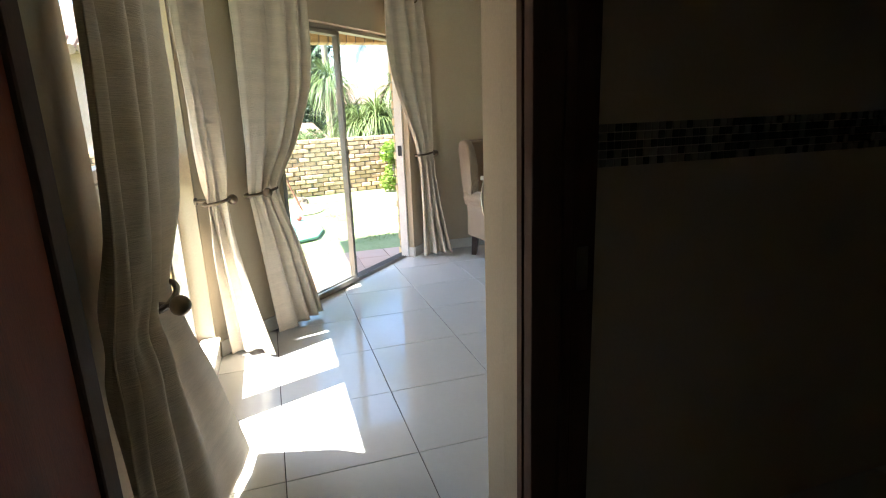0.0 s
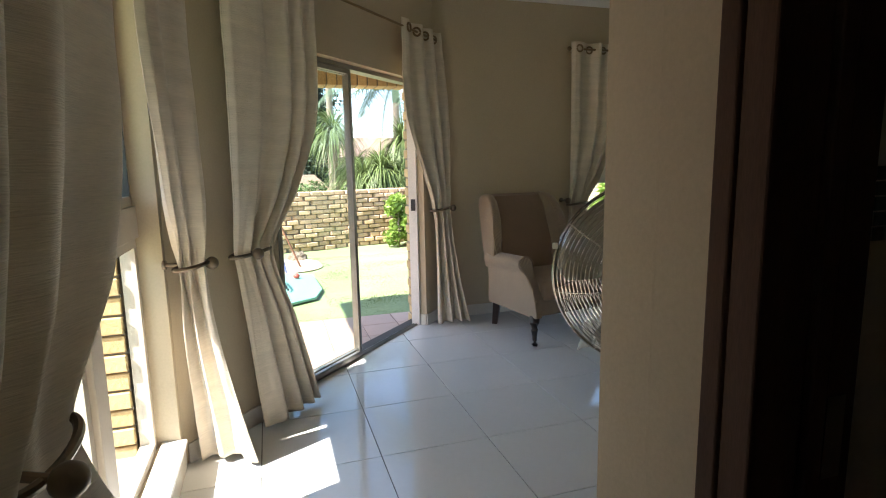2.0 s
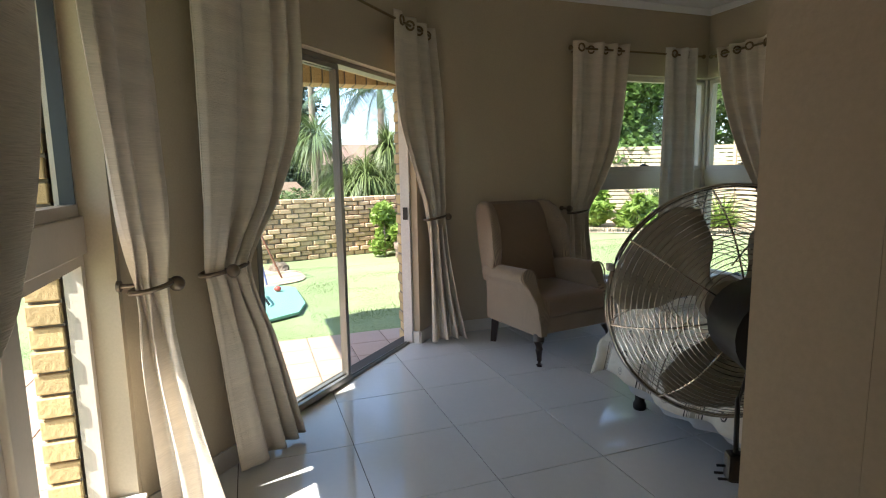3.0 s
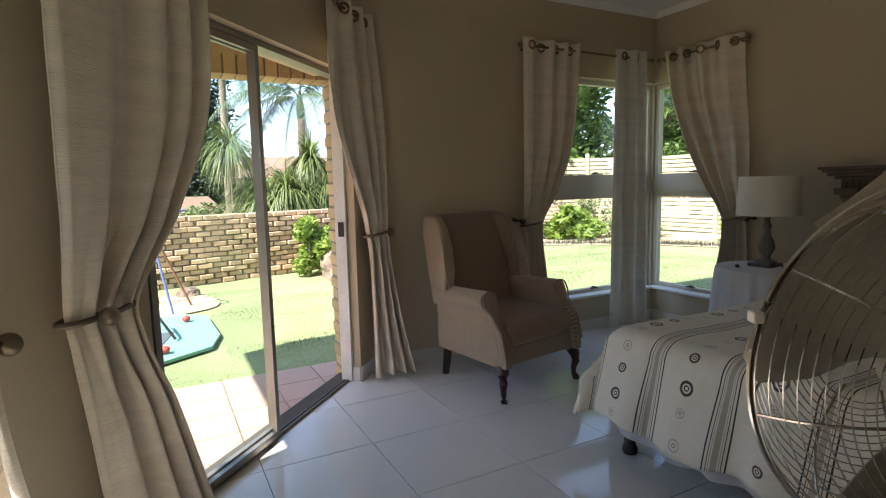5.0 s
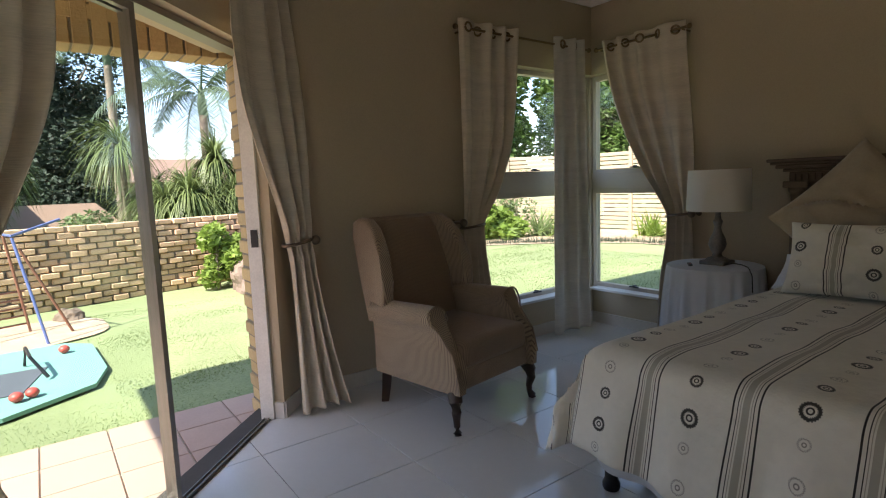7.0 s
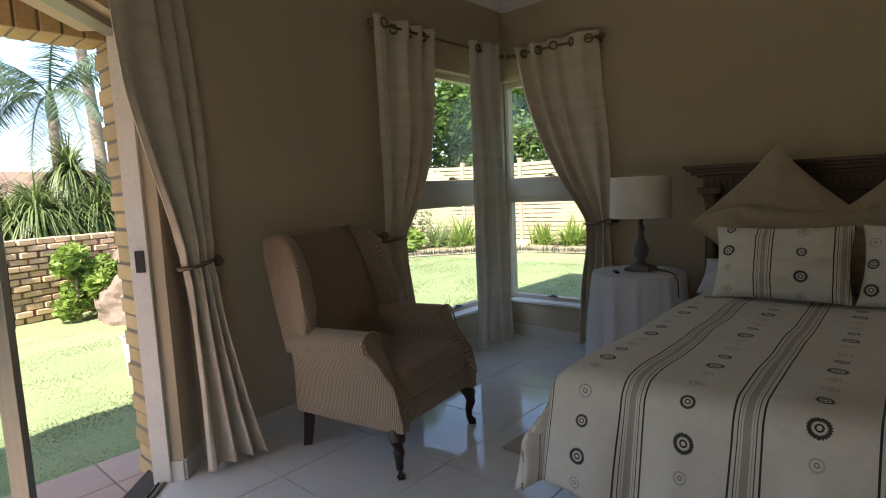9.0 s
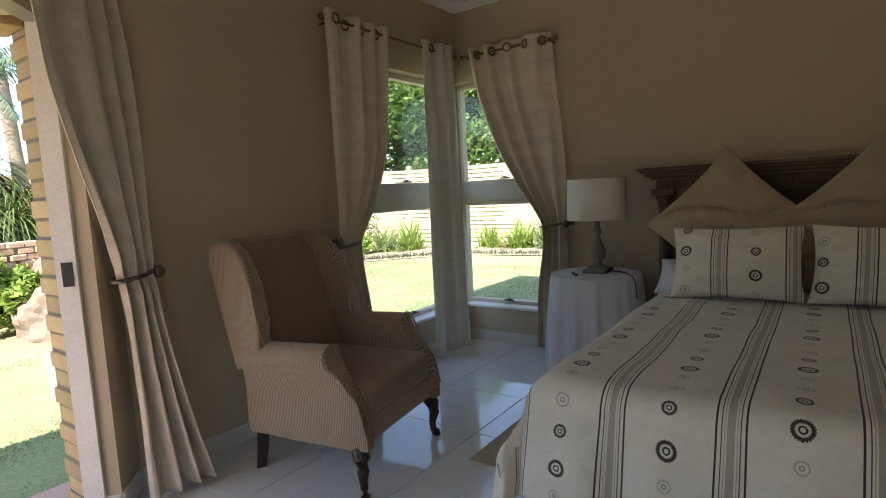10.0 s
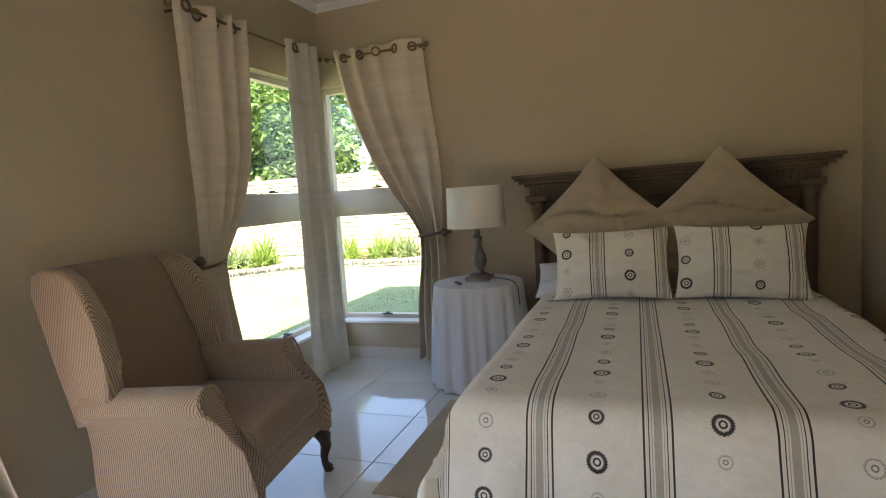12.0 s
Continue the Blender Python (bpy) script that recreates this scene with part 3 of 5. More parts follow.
def curtain(rows, folds, label, group, material=None, tie=None, seed=1, ring_z=2.46, rings=4, amp=0.04, cols=170, side=None, broad=1.0, grip=0.0):
    """A drop of cloth. rows: (height, near end, far end); the cloth gathers where the ends draw together.
    broad: above 1 the first fold from the near end is a wide flat panel and the rest crowd at the far end, below 1 the other way.
    grip: the share of the width, from the near end, that hangs free of the tieback."""
    rnd = random.Random(seed)
    th = thing("curtain", (rows[0][1][0], rows[0][1][1], 0), label, "curtain", group)
    ox, oy = rows[0][1]
    bm = bmesh.new()
    z_top, z_bot = rows[0][0], rows[-1][0]
    N = 110
    grid = []
    full = (Vector(rows[0][2]) - Vector(rows[0][1])).length
    n_f = int(folds) + 3
    ph = [rnd.uniform(-1, 1) for _ in range(n_f)]
    depth = [rnd.uniform(0.65, 1.15) for _ in range(n_f)]

    def fold_at(s):
        return folds * (s ** broad if broad >= 1 else 1 - (1 - s) ** (1 / broad))

    def blend(row, f):
        i = int(f)
        q = f - i
        q = q * q * (3 - 2 * q)
        return row[i] * (1 - q) + row[i + 1] * q

    for i in range(N + 1):
        z = z_top + (z_bot - z_top) * i / N
        e0, e1 = flow(rows, z)
        w = e1 - e0
        d = w.normalized()
        n2 = Vector((d.y, -d.x))
        if side is not None and n2.dot(Vector(side)) < 0:
            n2 = -n2
        squeeze = min(1.0, w.length / full)
        a = amp * (0.85 + 0.55 * (1 - squeeze))
        near_tie = math.exp(-((z - tie) / 0.20) ** 2) if tie else 0.0
        a *= 1 - 0.35 * (math.exp(-((z - tie) / 0.06) ** 2) if tie else 0.0)
        row = []
        for j in range(cols + 1):
            s = j / cols
            f = fold_at(s)
            lean = blend(ph, f)
            wob = 0.30 * math.sin(1.7 * z + lean * 3) + 0.10 * math.sin(5 * z + lean * 7)
            c = math.sin(2 * math.pi * f + wob + 0.6)
            c = c * (1.3 - 0.3 * c * c)
            ease = smoothstep(0, 0.06, s) * 0.6 + 0.4
            off = a * c * blend(depth, f) * ease
            off += near_tie * 0.011 * math.sin(2 * math.pi * f * 2.6 + lean * 5)
            off += 0.010 * noise.noise((s * 3.2, z * 1.6, seed)) + 0.0035 * noise.noise((s * 11, z * 5, seed))
            slide = 0.22 * a * math.cos(2 * math.pi * f + wob) * squeeze
            p = e0 + w * s + n2 * off + d * slide
            hem = 0.010 * math.sin(5 * s + seed) * smoothstep(0.6, 0.0, z)
            row.append(bm.verts.new((p.x - ox, p.y - oy, z + hem)))
        grid.append(row)
    for r0, r1 in zip(grid, grid[1:]):
        for j in range(cols):
            bm.faces.new((r0[j], r0[j + 1], r1[j + 1], r1[j]))
    top = [v.co.copy() for v in grid[3]]
    cloth = part("cloth", bm, material or M_CURTAIN, th, smooth=True)
    sol = cloth.modifiers.new("thickness", "SOLIDIFY")
    sol.thickness = 0.005
    # eyelets lie in the cloth's own plane, spaced along the heading
    for k in range(rings):
        c0 = int(cols * (k + 0.5) / rings)
        p = top[c0]
        q = top[min(c0 + 4, cols)] - top[max(c0 - 4, 0)]
        q.z = 0
        q = q.normalized()
        out = Vector((q.y, -q.x, 0))
        if side is not None and out.dot(Vector((side[0], side[1], 0))) < 0:
            out = -out
        pts = []
        for m_ in range(18):
            an = 2 * math.pi * m_ / 18
            r = p + q * 0.030 * math.cos(an) + out * 0.004
            pts.append((r.x, r.y, ring_z + 0.030 * math.sin(an)))
        part("eyelet", tube(pts, 0.008, 8, closed=True), M_BRASS, cloth, "antique brass eyelet", smooth=True)
    if tie:
        e0, e1 = flow(rows, tie)
        e0 = e0.lerp(e1, grip)
        c = (e0 + e1) / 2
        d = (e1 - e0).normalized()
        n2 = Vector((d.y, -d.x))
        pts = []
        hw = (e1 - e0).length / 2 + 0.012
        for m_ in range(28):
            an = 2 * math.pi * m_ / 28
            p = c + d * hw * math.cos(an) + n2 * 0.052 * math.sin(an)
            pts.append((p.x - ox, p.y - oy, tie + 0.012 * math.cos(an)))
        part("tieback", tube(pts, 0.010, 8, closed=True), M_BAND, th, "dark bronze tieback", smooth=True)
    return th


def holdback(wall, out, z, label="round bronze curtain holdback knob on the wall"):
    """A knob on a stalk: from the wall point to the point out in the room."""
    h = thing("curtain_holdback", (wall[0], wall[1], 0), label, "curtain holdback", "curtain holdbacks")
    dx, dy = out[0] - wall[0], out[1] - wall[1]
    part("stalk", tube([(0, 0, z), (dx, dy, z)], 0.009), M_BAND, h, smooth=True)
    part("knob", ball(0.030, (dx, dy, z), 1.0), M_BAND, h, smooth=True)
    part("rose", tube([(0, 0, z), (dx * 0.06, dy * 0.06, z)], 0.022, 12), M_BAND, h, smooth=True)


def rod(a, b, z, wall_n, label="slim antique brass curtain rod with ball ends"):
    r = thing("curtain_rod", (a[0], a[1], 0), label, "curtain rod", "curtain rods")
    dx, dy = b[0] - a[0], b[1] - a[1]
    part("pole", tube([(0, 0, z), (dx, dy, z)], 0.0095, 10), M_BRASS, r, smooth=True)
    d = Vector((dx, dy)).normalized()
    for k, sgn in ((0, -1), (1, 1)):
        part("finial", ball(0.021, (dx * k + d.x * 0.02 * sgn, dy * k + d.y * 0.02 * sgn, z)), M_BRASS, r, smooth=True)
        p = Vector((dx * (0.04 + 0.92 * k), dy * (0.04 + 0.92 * k)))
        part("bracket", tube([(p.x, p.y, z - 0.012), (p.x + wall_n[0], p.y + wall_n[1], z - 0.012)], 0.008), M_BRASS, r, smooth=True)


def ds(s, off=0.09):
    v = P0 + DD * s + DN * off
    return (v.x, v.y)


RZ = 2.46
rod((WX + 0.08, 1.0), (WX + 0.08, 3.26), RZ, (-0.08, 0))
rod(ds(0.12), ds(2.66), RZ, (-DN.x * 0.09, -DN.y * 0.09))
rod((2.80, NY - 0.1), (4.24, NY - 0.1), RZ, (0, 0.1))
rod((EX - 0.1, 5.17), (EX - 0.1, 4.36), RZ, (0.1, 0))
CG = "linen curtains"
LAB = "beige slubbed linen curtain on eyelets, tied back,"
curtain([(2.52, (-0.35, 1.38), (-0.35, 2.42)), (1.7, (-0.35, 1.34), (-0.34, 2.34)), (1.2, (-0.35, 1.24), (-0.34, 2.06)), (0.95, (-0.36, 1.16), (-0.35, 1.74)), (0.5, (-0.34, 1.04), (-0.29, 1.96)), (0.03, (-0.33, 0.90), (-0.24, 2.18))],
        3.0, LAB + " in shade", CG, tie=0.95, seed=3, amp=0.042, side=(1, 0), rings=6, broad=0.6, grip=0.62)
curtain([(2.52, (-0.34, 2.74), (-0.25, 3.16)), (1.8, (-0.34, 2.74), (-0.24, 3.14)), (1.3, (-0.35, 2.98), (-0.235, 3.18)), (1.0, (-0.35, 3.17), (-0.245, 3.22)), (0.6, (-0.35, 3.26), (-0.19, 3.21)), (0.03, (-0.34, 3.34), (-0.07, 3.20))],
        2.3, LAB + " in sun", CG, tie=1.0, seed=5, side=(0.4, -1), rings=4, amp=0.03, broad=0.7)
curtain([(2.52, ds(0.33), ds(1.02)), (1.7, ds(0.33), ds(0.98)), (1.3, ds(0.32), ds(0.78)), (0.99, ds(0.31), ds(0.55)), (0.6, ds(0.34, 0.11), ds(0.68, 0.10)), (0.03, ds(0.39, 0.13), ds(0.84, 0.12))],
        3.2, LAB + " by the door", CG, tie=0.99, seed=8, side=tuple(DN), rings=5, amp=0.034, broad=2.3)
curtain([(2.52, ds(2.06), ds(2.70)), (1.8, ds(2.10), (1.58, 5.20)), (1.04, (1.40, 5.13), (1.57, 5.20)), (0.5, (1.42, 5.12), (1.63, 5.13)), (0.03, (1.41, 5.09), (1.72, 5.06))],
        3.4, LAB + " by the jamb", CG, tie=1.04, seed=11, side=(0.3, -1), rings=4, amp=0.034, broad=1.3)
curtain([(2.52, (2.79, NY - 0.1), (3.39, NY - 0.1)), (1.7, (2.80, NY - 0.1), (3.30, NY - 0.1)), (1.3, (2.80, NY - 0.1), (3.14, NY - 0.1)), (1.03, (2.80, NY - 0.09), (2.99, NY - 0.09)), (0.5, (2.80, NY - 0.09), (3.03, NY - 0.1)), (0.03, (2.79, NY - 0.09), (3.07, NY - 0.1))],
        3.3, LAB + " by the armchair", CG, tie=1.03, seed=14, side=(0, -1), rings=4, amp=0.036, broad=1.5)
curtain([(2.52, (3.80, 5.22), (4.13, 5.17)), (1.2, (3.77, 5.21), (4.13, 5.15)), (0.03, (3.74, 5.20), (4.15, 5.13))],
        2.3, "beige curtain hanging straight in the window corner, coloured paler as if lit", CG, M_CURTAIN_LIT, seed=17, rings=2, side=(-0.6, -1), amp=0.034, broad=1.5)
curtain([(2.52, (EX - 0.1, 5.13), (EX - 0.1, 4.38)), (2.1, (EX - 0.1, 5.04), (EX - 0.1, 4.35)), (1.7, (EX - 0.1, 4.89), (EX - 0.1, 4.31)), (1.39, (EX - 0.1, 4.72), (EX - 0.1, 4.30)), (1.04, (EX - 0.09, 4.50), (EX - 0.09, 4.32)), (0.5, (EX - 0.09, 4.55), (EX - 0.1, 4.29)), (0.03, (EX - 0.09, 4.58), (EX - 0.1, 4.25))],
        3.6, LAB + " near the lamp", CG, tie=1.04, seed=20, side=(-1, 0), rings=5, amp=0.036, broad=0.7)
holdback((WX, 1.60), (-0.275, 1.53), 0.945)
holdback((WX, 3.26), (-0.215, 3.235), 1.0)
holdback(tuple(P0 + DD * 0.42), ds(0.40, 0.17), 0.99)
holdback((1.62, NY), (1.61, 5.19), 1.04)
holdback((2.77, NY), (2.78, 5.2), 1.06)
holdback((EX, 4.29), (EX - 0.1, 4.30), 1.05)


# ---- wing armchair ----
def extrude_x(poly, x0, x1, bevel=0.03, seg=3):
    bm = bmesh.new()
    a = [bm.verts.new((x0, y, z)) for y, z in poly]
    b = [bm.verts.new((x1, y, z)) for y, z in poly]
    bm.faces.new(a)
    bm.faces.new(b[::-1])
    for i in range(len(poly)):
        j = (i + 1) % len(poly)
        bm.faces.new((a[i], b[i], b[j], a[j]))
    if bevel:
        es = [e for e in bm.edges if e.is_boundary is False and (abs(e.verts[0].co.x - e.verts[1].co.x) < 1e-6)]
        bmesh.ops.bevel(bm, geom=es, offset=bevel, segments=seg, affect="EDGES", profile=0.5)
    return bm


def lean_back(bm):
    """Tilts all above the arms backwards."""
    for v in bm.verts:
        h = max(0.0, v.co.z - 0.6)
        v.co.y += 0.16 * h
        v.co.z = v.co.z - 0.05 * h
        v.co.x *= 1 - 0.17 * h


def wing_chair(at, turn):
    c = thing("wing_armchair", at, "brown ticking-striped wing armchair with dark cabriole legs", "armchair", turn=turn)
    part("seat_frame", box((-0.33, -0.355, 0.225), (0.33, 0.33, 0.36), 0.025, 3), M_FRONT, c, smooth=True)
    bm = box((-0.285, -0.375, 0.345), (0.285, 0.27, 0.50), 0.045, 4)
    for v in bm.verts:
        if v.co.z > 0.44:
            v.co.z += 0.03 * (1 - (v.co.x / 0.3) ** 2) * (1 - (v.co.y / 0.45) ** 2)
    part("seat_cushion", bm, M_PLAIN, c, "plain brown seat cushion", smooth=True)
    back = [(0.17, 0.42), (0.235, 0.75), (0.29, 1.10), (0.31, 1.165), (0.36, 1.185), (0.41, 1.16), (0.41, 1.10), (0.36, 0.75), (0.335, 0.24), (0.20, 0.24)]
    bm = extrude_x(back, -0.29, 0.29, 0.03)
    lean_back(bm)
    part("backrest", bm, M_PLAIN, c, "plain brown upholstered back", smooth=True)
    wing = [(0.36, 0.52), (0.20, 0.56), (0.135, 0.66), (0.125, 0.80), (0.135, 0.95), (0.155, 1.06), (0.20, 1.135), (0.27, 1.18), (0.36, 1.19), (0.425, 1.16), (0.425, 1.08), (0.39, 0.80)]
    for sx in (-1, 1):
        bm = extrude_x(wing, -0.045, 0.045, 0.03)
        for v in bm.verts:
            splay = 0.05 * smoothstep(0.35, 0.05, v.co.y) + 0.02
            v.co.x += sx * (0.305 + splay)
        lean_back(bm)
        part("wing", bm, M_SIDE, c, smooth=True)
        # rolled arm: the section runs round the scroll, the front falls away in an S
        sec = [(0.275, 0.36), (0.275, 0.56), (0.268, 0.60)]
        for k in range(13):
            an = math.pi * 1.08 - k * math.pi * 1.38 / 12
            sec.append((0.335 + 0.072 * math.cos(an), 0.622 + 0.066 * math.sin(an)))
        sec += [(0.368, 0.54), (0.362, 0.44), (0.365, 0.30), (0.362, 0.225), (0.30, 0.225)]
        bm = bmesh.new()
        loops = []
        NL = 12
        for i in range(NL + 1):
            k = i / NL
            loop = []
            for x, z in sec:
                yf = -0.375 + 0.175 * smoothstep(0.36, 0.66, z)
                yb = 0.30
                y = yf + (yb - yf) * k
                pull = 0.014 if i == 0 else 0.0
                xx = x + (0.318 - x) * pull / 0.07
                zz = z + (0.5 - z) * pull * 0.6
                loop.append(bm.verts.new((sx * xx, y - (0.0 if i else 0.012), zz - 0.015 * k * (z > 0.5))))
            loops.append(loop)
        for a, b in zip(loops, loops[1:]):
            for j in range(len(sec)):
                q = (j + 1) % len(sec)
                bm.faces.new((a[j], a[q], b[q], b[j]))
        bm.faces.new(loops[0])
        bm.faces.new(loops[-1][::-1])
        arm_ = part("armrest", bm, M_SIDE, c, smooth=True)
        # piping along the arm's front
        pts = []
        for x, z in sec[2:-2]:
            yf = -0.375 + 0.175 * smoothstep(0.36, 0.66, z)
            pts.append((sx * x, yf - 0.012, z))
        part("piping", tube(pts, 0.006, 6), M_FRONT, arm_, smooth=True)
        # legs
        pts = [(sx * 0.325, -0.325, 0.225), (sx * 0.342, -0.345, 0.18), (sx * 0.345, -0.35, 0.13), (sx * 0.335, -0.34, 0.08), (sx * 0.335, -0.342, 0.04), (sx * 0.345, -0.355, 0.014), (sx * 0.347, -0.358, 0.0)]
        part("leg", tube(pts, [0.042, 0.038, 0.028, 0.02, 0.018, 0.026, 0.022], 10), M_DARKWOOD, c, "dark cabriole leg", smooth=True)
        pts = [(sx * 0.28, 0.29, 0.24), (sx * 0.28, 0.31, 0.1), (sx * 0.28, 0.33, 0.0)]
        bm = bmesh.new()
        add_tube(bm, pts, [0.044, 0.038, 0.032], 4)
        part("leg", bm, M_DARKWOOD, c, "dark square back leg")
    return c


wing_chair((2.25, 4.70, 0), 9.0)


# ---- bed ----
BX0, BX1, BY_A, BY_B, BZ = 2.06, 4.22, 1.92, 3.53, 0.66
bed = thing("bed", ((BX0 + BX1) / 2, (BY_A + BY_B) / 2, 0), "double bed with a cream striped and ringed bedspread", "bed")
bx, by = (BX0 + BX1) / 2, (BY_A + BY_B) / 2
inv = Matrix.Translation((-bx, -by, 0))


def bed_part(name, bm, material, label="", smooth=False):
    bm.transform(inv)
    return part(name, bm, material, bed, label, smooth)


bed_part("base", box((BX0 + 0.07, BY_A + 0.07, 0.14), (BX1, BY_B - 0.07, 0.36), 0.02), M_SHEET)
bed_part("mattress", box((BX0 + 0.06, BY_A + 0.06, 0.362), (BX1, BY_B - 0.06, BZ - 0.03), 0.05, 3), M_SHEET, smooth=True)
for lx, ly in ((BX0 + 0.10, BY_B - 0.07), (BX0 + 0.10, BY_A + 0.07), (BX1 - 0.1, BY_B - 0.07), (BX1 - 0.1, BY_A + 0.07)):
    bed_part("leg", lathe([(0.034, 0.0), (0.038, 0.01), (0.038, 0.03), (0.028, 0.05), (0.028, 0.14)], 14, (lx, ly, 0)), M_BLACK, "black bed foot", True)
# valance: a loose skirt round the base
bm = bmesh.new()
path = []
for k in range(61):
    path.append((BX1 - (BX1 - BX0 - 0.05) * k / 60, BY_B - 0.05, 0, 1))
for k in range(61):
    path.append((BX0 + 0.05, BY_B - 0.05 - (BY_B - BY_A - 0.1) * k / 60, -1, 0))
for k in range(61):
    path.append((BX0 + 0.05 + (BX1 - BX0 - 0.05) * k / 60, BY_A + 0.05, 0, -1))
rows_ = []
for i in range(7):
    z = 0.40 - 0.26 * i / 6
    rows_.append([bm.verts.new((x + nx * (0.012 + 0.022 * i / 6 * (1 + math.sin(q * 0.7 + 0.6 * math.sin(q * 0.23)))), y + ny * (0.012 + 0.022 * i / 6 * (1 + math.sin(q * 0.7))), z + 0.02 * math.sin(q * 0.15) * i / 6)) for q, (x, y, nx, ny) in enumerate(path)])
for a, b in zip(rows_, rows_[1:]):
    for j in range(len(path) - 1):
        bm.faces.new((a[j], a[j + 1], b[j + 1], b[j]))
bed_part("valance", bm, M_SHEET, "plain grey-white valance", True)


# bedspread: one cloth laid over the top and falling at three sides
def drape(e, flat, drop, round_r):
    """Distance e past the flat part's edge -> (outward, downward)."""
    if e <= 0:
        return e, 0.0
    q = round_r * math.pi / 2
    if e < q:
        an = e / round_r
        return round_r * math.sin(an), round_r * (1 - math.cos(an))
    return round_r + (e - q) * 0.20, round_r + (e - q) * 0.97


bm = bmesh.new()
uvl = bm.loops.layers.uv.new("UVMap")
NU, NV = 130, 130
drop_f, drop_s, rr = 0.40, 0.34, 0.09
U0, U1 = BY_A - drop_s, BY_B + drop_s
V0, V1 = BX0 - drop_f, BX1 - 0.10
grid = []
uvs = {}
for i in range(NV + 1):
    v = V0 + (V1 - V0) * i / NV
    row = []
    for j in range(NU + 1):
        u = U0 + (U1 - U0) * j / NU
        ef = (BX0 + rr) - v
        es, sg = (u - (BY_B - rr), 1) if u > (BY_A + BY_B) / 2 else ((BY_A + rr) - u, -1)
        of, df = drape(ef, 0, 0, rr)
        os_, dsd = drape(es, 0, 0, rr)
        x = (BX0 + rr) - of
        y = (BY_B - rr + os_) if sg > 0 else (BY_A + rr - os_)
        if ef > 0 and es > 0:
            # corner: the cloth hangs as a fold, the drops do not add up
            down = max(df, dsd) + 0.10 * min(df, dsd)
            x -= 0.10 * min(df, dsd)
            y += sg * 0.10 * min(df, dsd)
        else:
            down = df + dsd
        wave = 0.03 * smoothstep(0.0, 0.4, df) + 0.018 * math.sin(u * 17 + 1) * smoothstep(0.05, 0.35, df) + 0.010 * math.sin(u * 31)* smoothstep(0.05, 0.35, df)
        wave2 = (0.016 * math.sin(v * 15) + 0.012 * math.sin(v * 27 + 1.5) + 0.02 * noise.noise((v * 5, u * 3, 6))) * smoothstep(0.03, 0.25, dsd)
        z = BZ - down + 0.006 * noise.noise((u * 3, v * 3, 4)) + 0.016 * noise.noise((u * 2.0, v * 2.3, 9)) + 0.010 * noise.noise((u * 6 + v, v * 4, 2)) * (1 - 0.5 * smoothstep(0, 0.1, dsd))
        z += 0.016 * math.sin(u * 7 + 2) * smoothstep(0.25, 0.4, df)
        vt = bm.verts.new((x - wave, y + sg * wave2, max(z, 0.16)))
        uvs[vt] = (u - 2.866 + 0.176, v)
        row.append(vt)
    grid.append(row)
for a, b in zip(grid, grid[1:]):
    for j in range(NU):
        f = bm.faces.new((a[j], a[j + 1], b[j + 1], b[j]))
        for lp in f.loops:
            lp[uvl].uv = uvs[lp.vert]
spread = bed_part("bedspread", bm, M_LINEN, "cream bedspread with black stripes and rings", True)
spread.modifiers.new("thickness", "SOLIDIFY").thickness = 0.008

# headboard
HX = EX - 0.005
hb = thing("headboard", (HX, 2.735, 0), "carved greyed-oak headboard with a dentil cornice and columns", "headboard")
HY = 0.885
part("panel", box((-0.05, -HY, 0.25), (-0.01, HY, 1.24), 0.006), M_HEADBOARD, hb)
for k in range(-2, 3):
    part("raised_panel", box((-0.064, k * 0.32 - 0.14, 0.75), (-0.0505, k * 0.32 + 0.14, 1.18), 0.012), M_HEADBOARD, hb)
part("frieze", box((-0.085, -HY - 0.01, 1.24), (-0.005, HY + 0.01, 1.345), 0.005), M_HEADBOARD, hb)
for z0, z1, o, w in ((1.346, 1.366, 0.115, 0.04), (1.367, 1.392, 0.145, 0.075), (1.393, 1.410, 0.17, 0.10), (1.411, 1.432, 0.19, 0.115)):
    part("cornice", box((-o, -HY - w, z0), (-0.003, HY + w, z1), 0.006), M_HEADBOARD, hb)
dent = box((-0.102, -0.011, 1.285), (-0.0855, 0.011, 1.330), 0.002)
d0 = part("dentil", dent, M_HEADBOARD, hb)
n_d = 46
for k in range(n_d):
    yy = -HY + 0.02 + (2 * HY - 0.04) * k / (n_d - 1)
    if k == 0:
        d0.location.y = yy
        continue
    o = bpy.data.objects.new("dentil", d0.data)
    scene.collection.objects.link(o)
    o.parent, o.location = hb, (0, yy, 0)
for sy in (-1, 1):
    bm = lathe([(0.058, 0.0), (0.058, 0.05), (0.046, 0.07), (0.042, 0.10), (0.04, 0.9), (0.046, 0.93), (0.046, 0.95), (0.058, 0.97), (0.058, 0.99)], 16, (-0.075, sy * (HY - 0.045), 0.25))
    part("column", bm, M_HEADBOARD, hb, smooth=False)
    part("post_block", box((-0.135, sy * (HY - 0.045) - 0.06, 0.0), (-0.012, sy * (HY - 0.045) + 0.06, 0.249), 0.006), M_HEADBOARD, hb)
    part("capital", box((-0.14, sy * (HY - 0.045) - 0.075, 1.241), (-0.0855, sy * (HY - 0.045) + 0.075, 1.284), 0.008), M_HEADBOARD, hb)


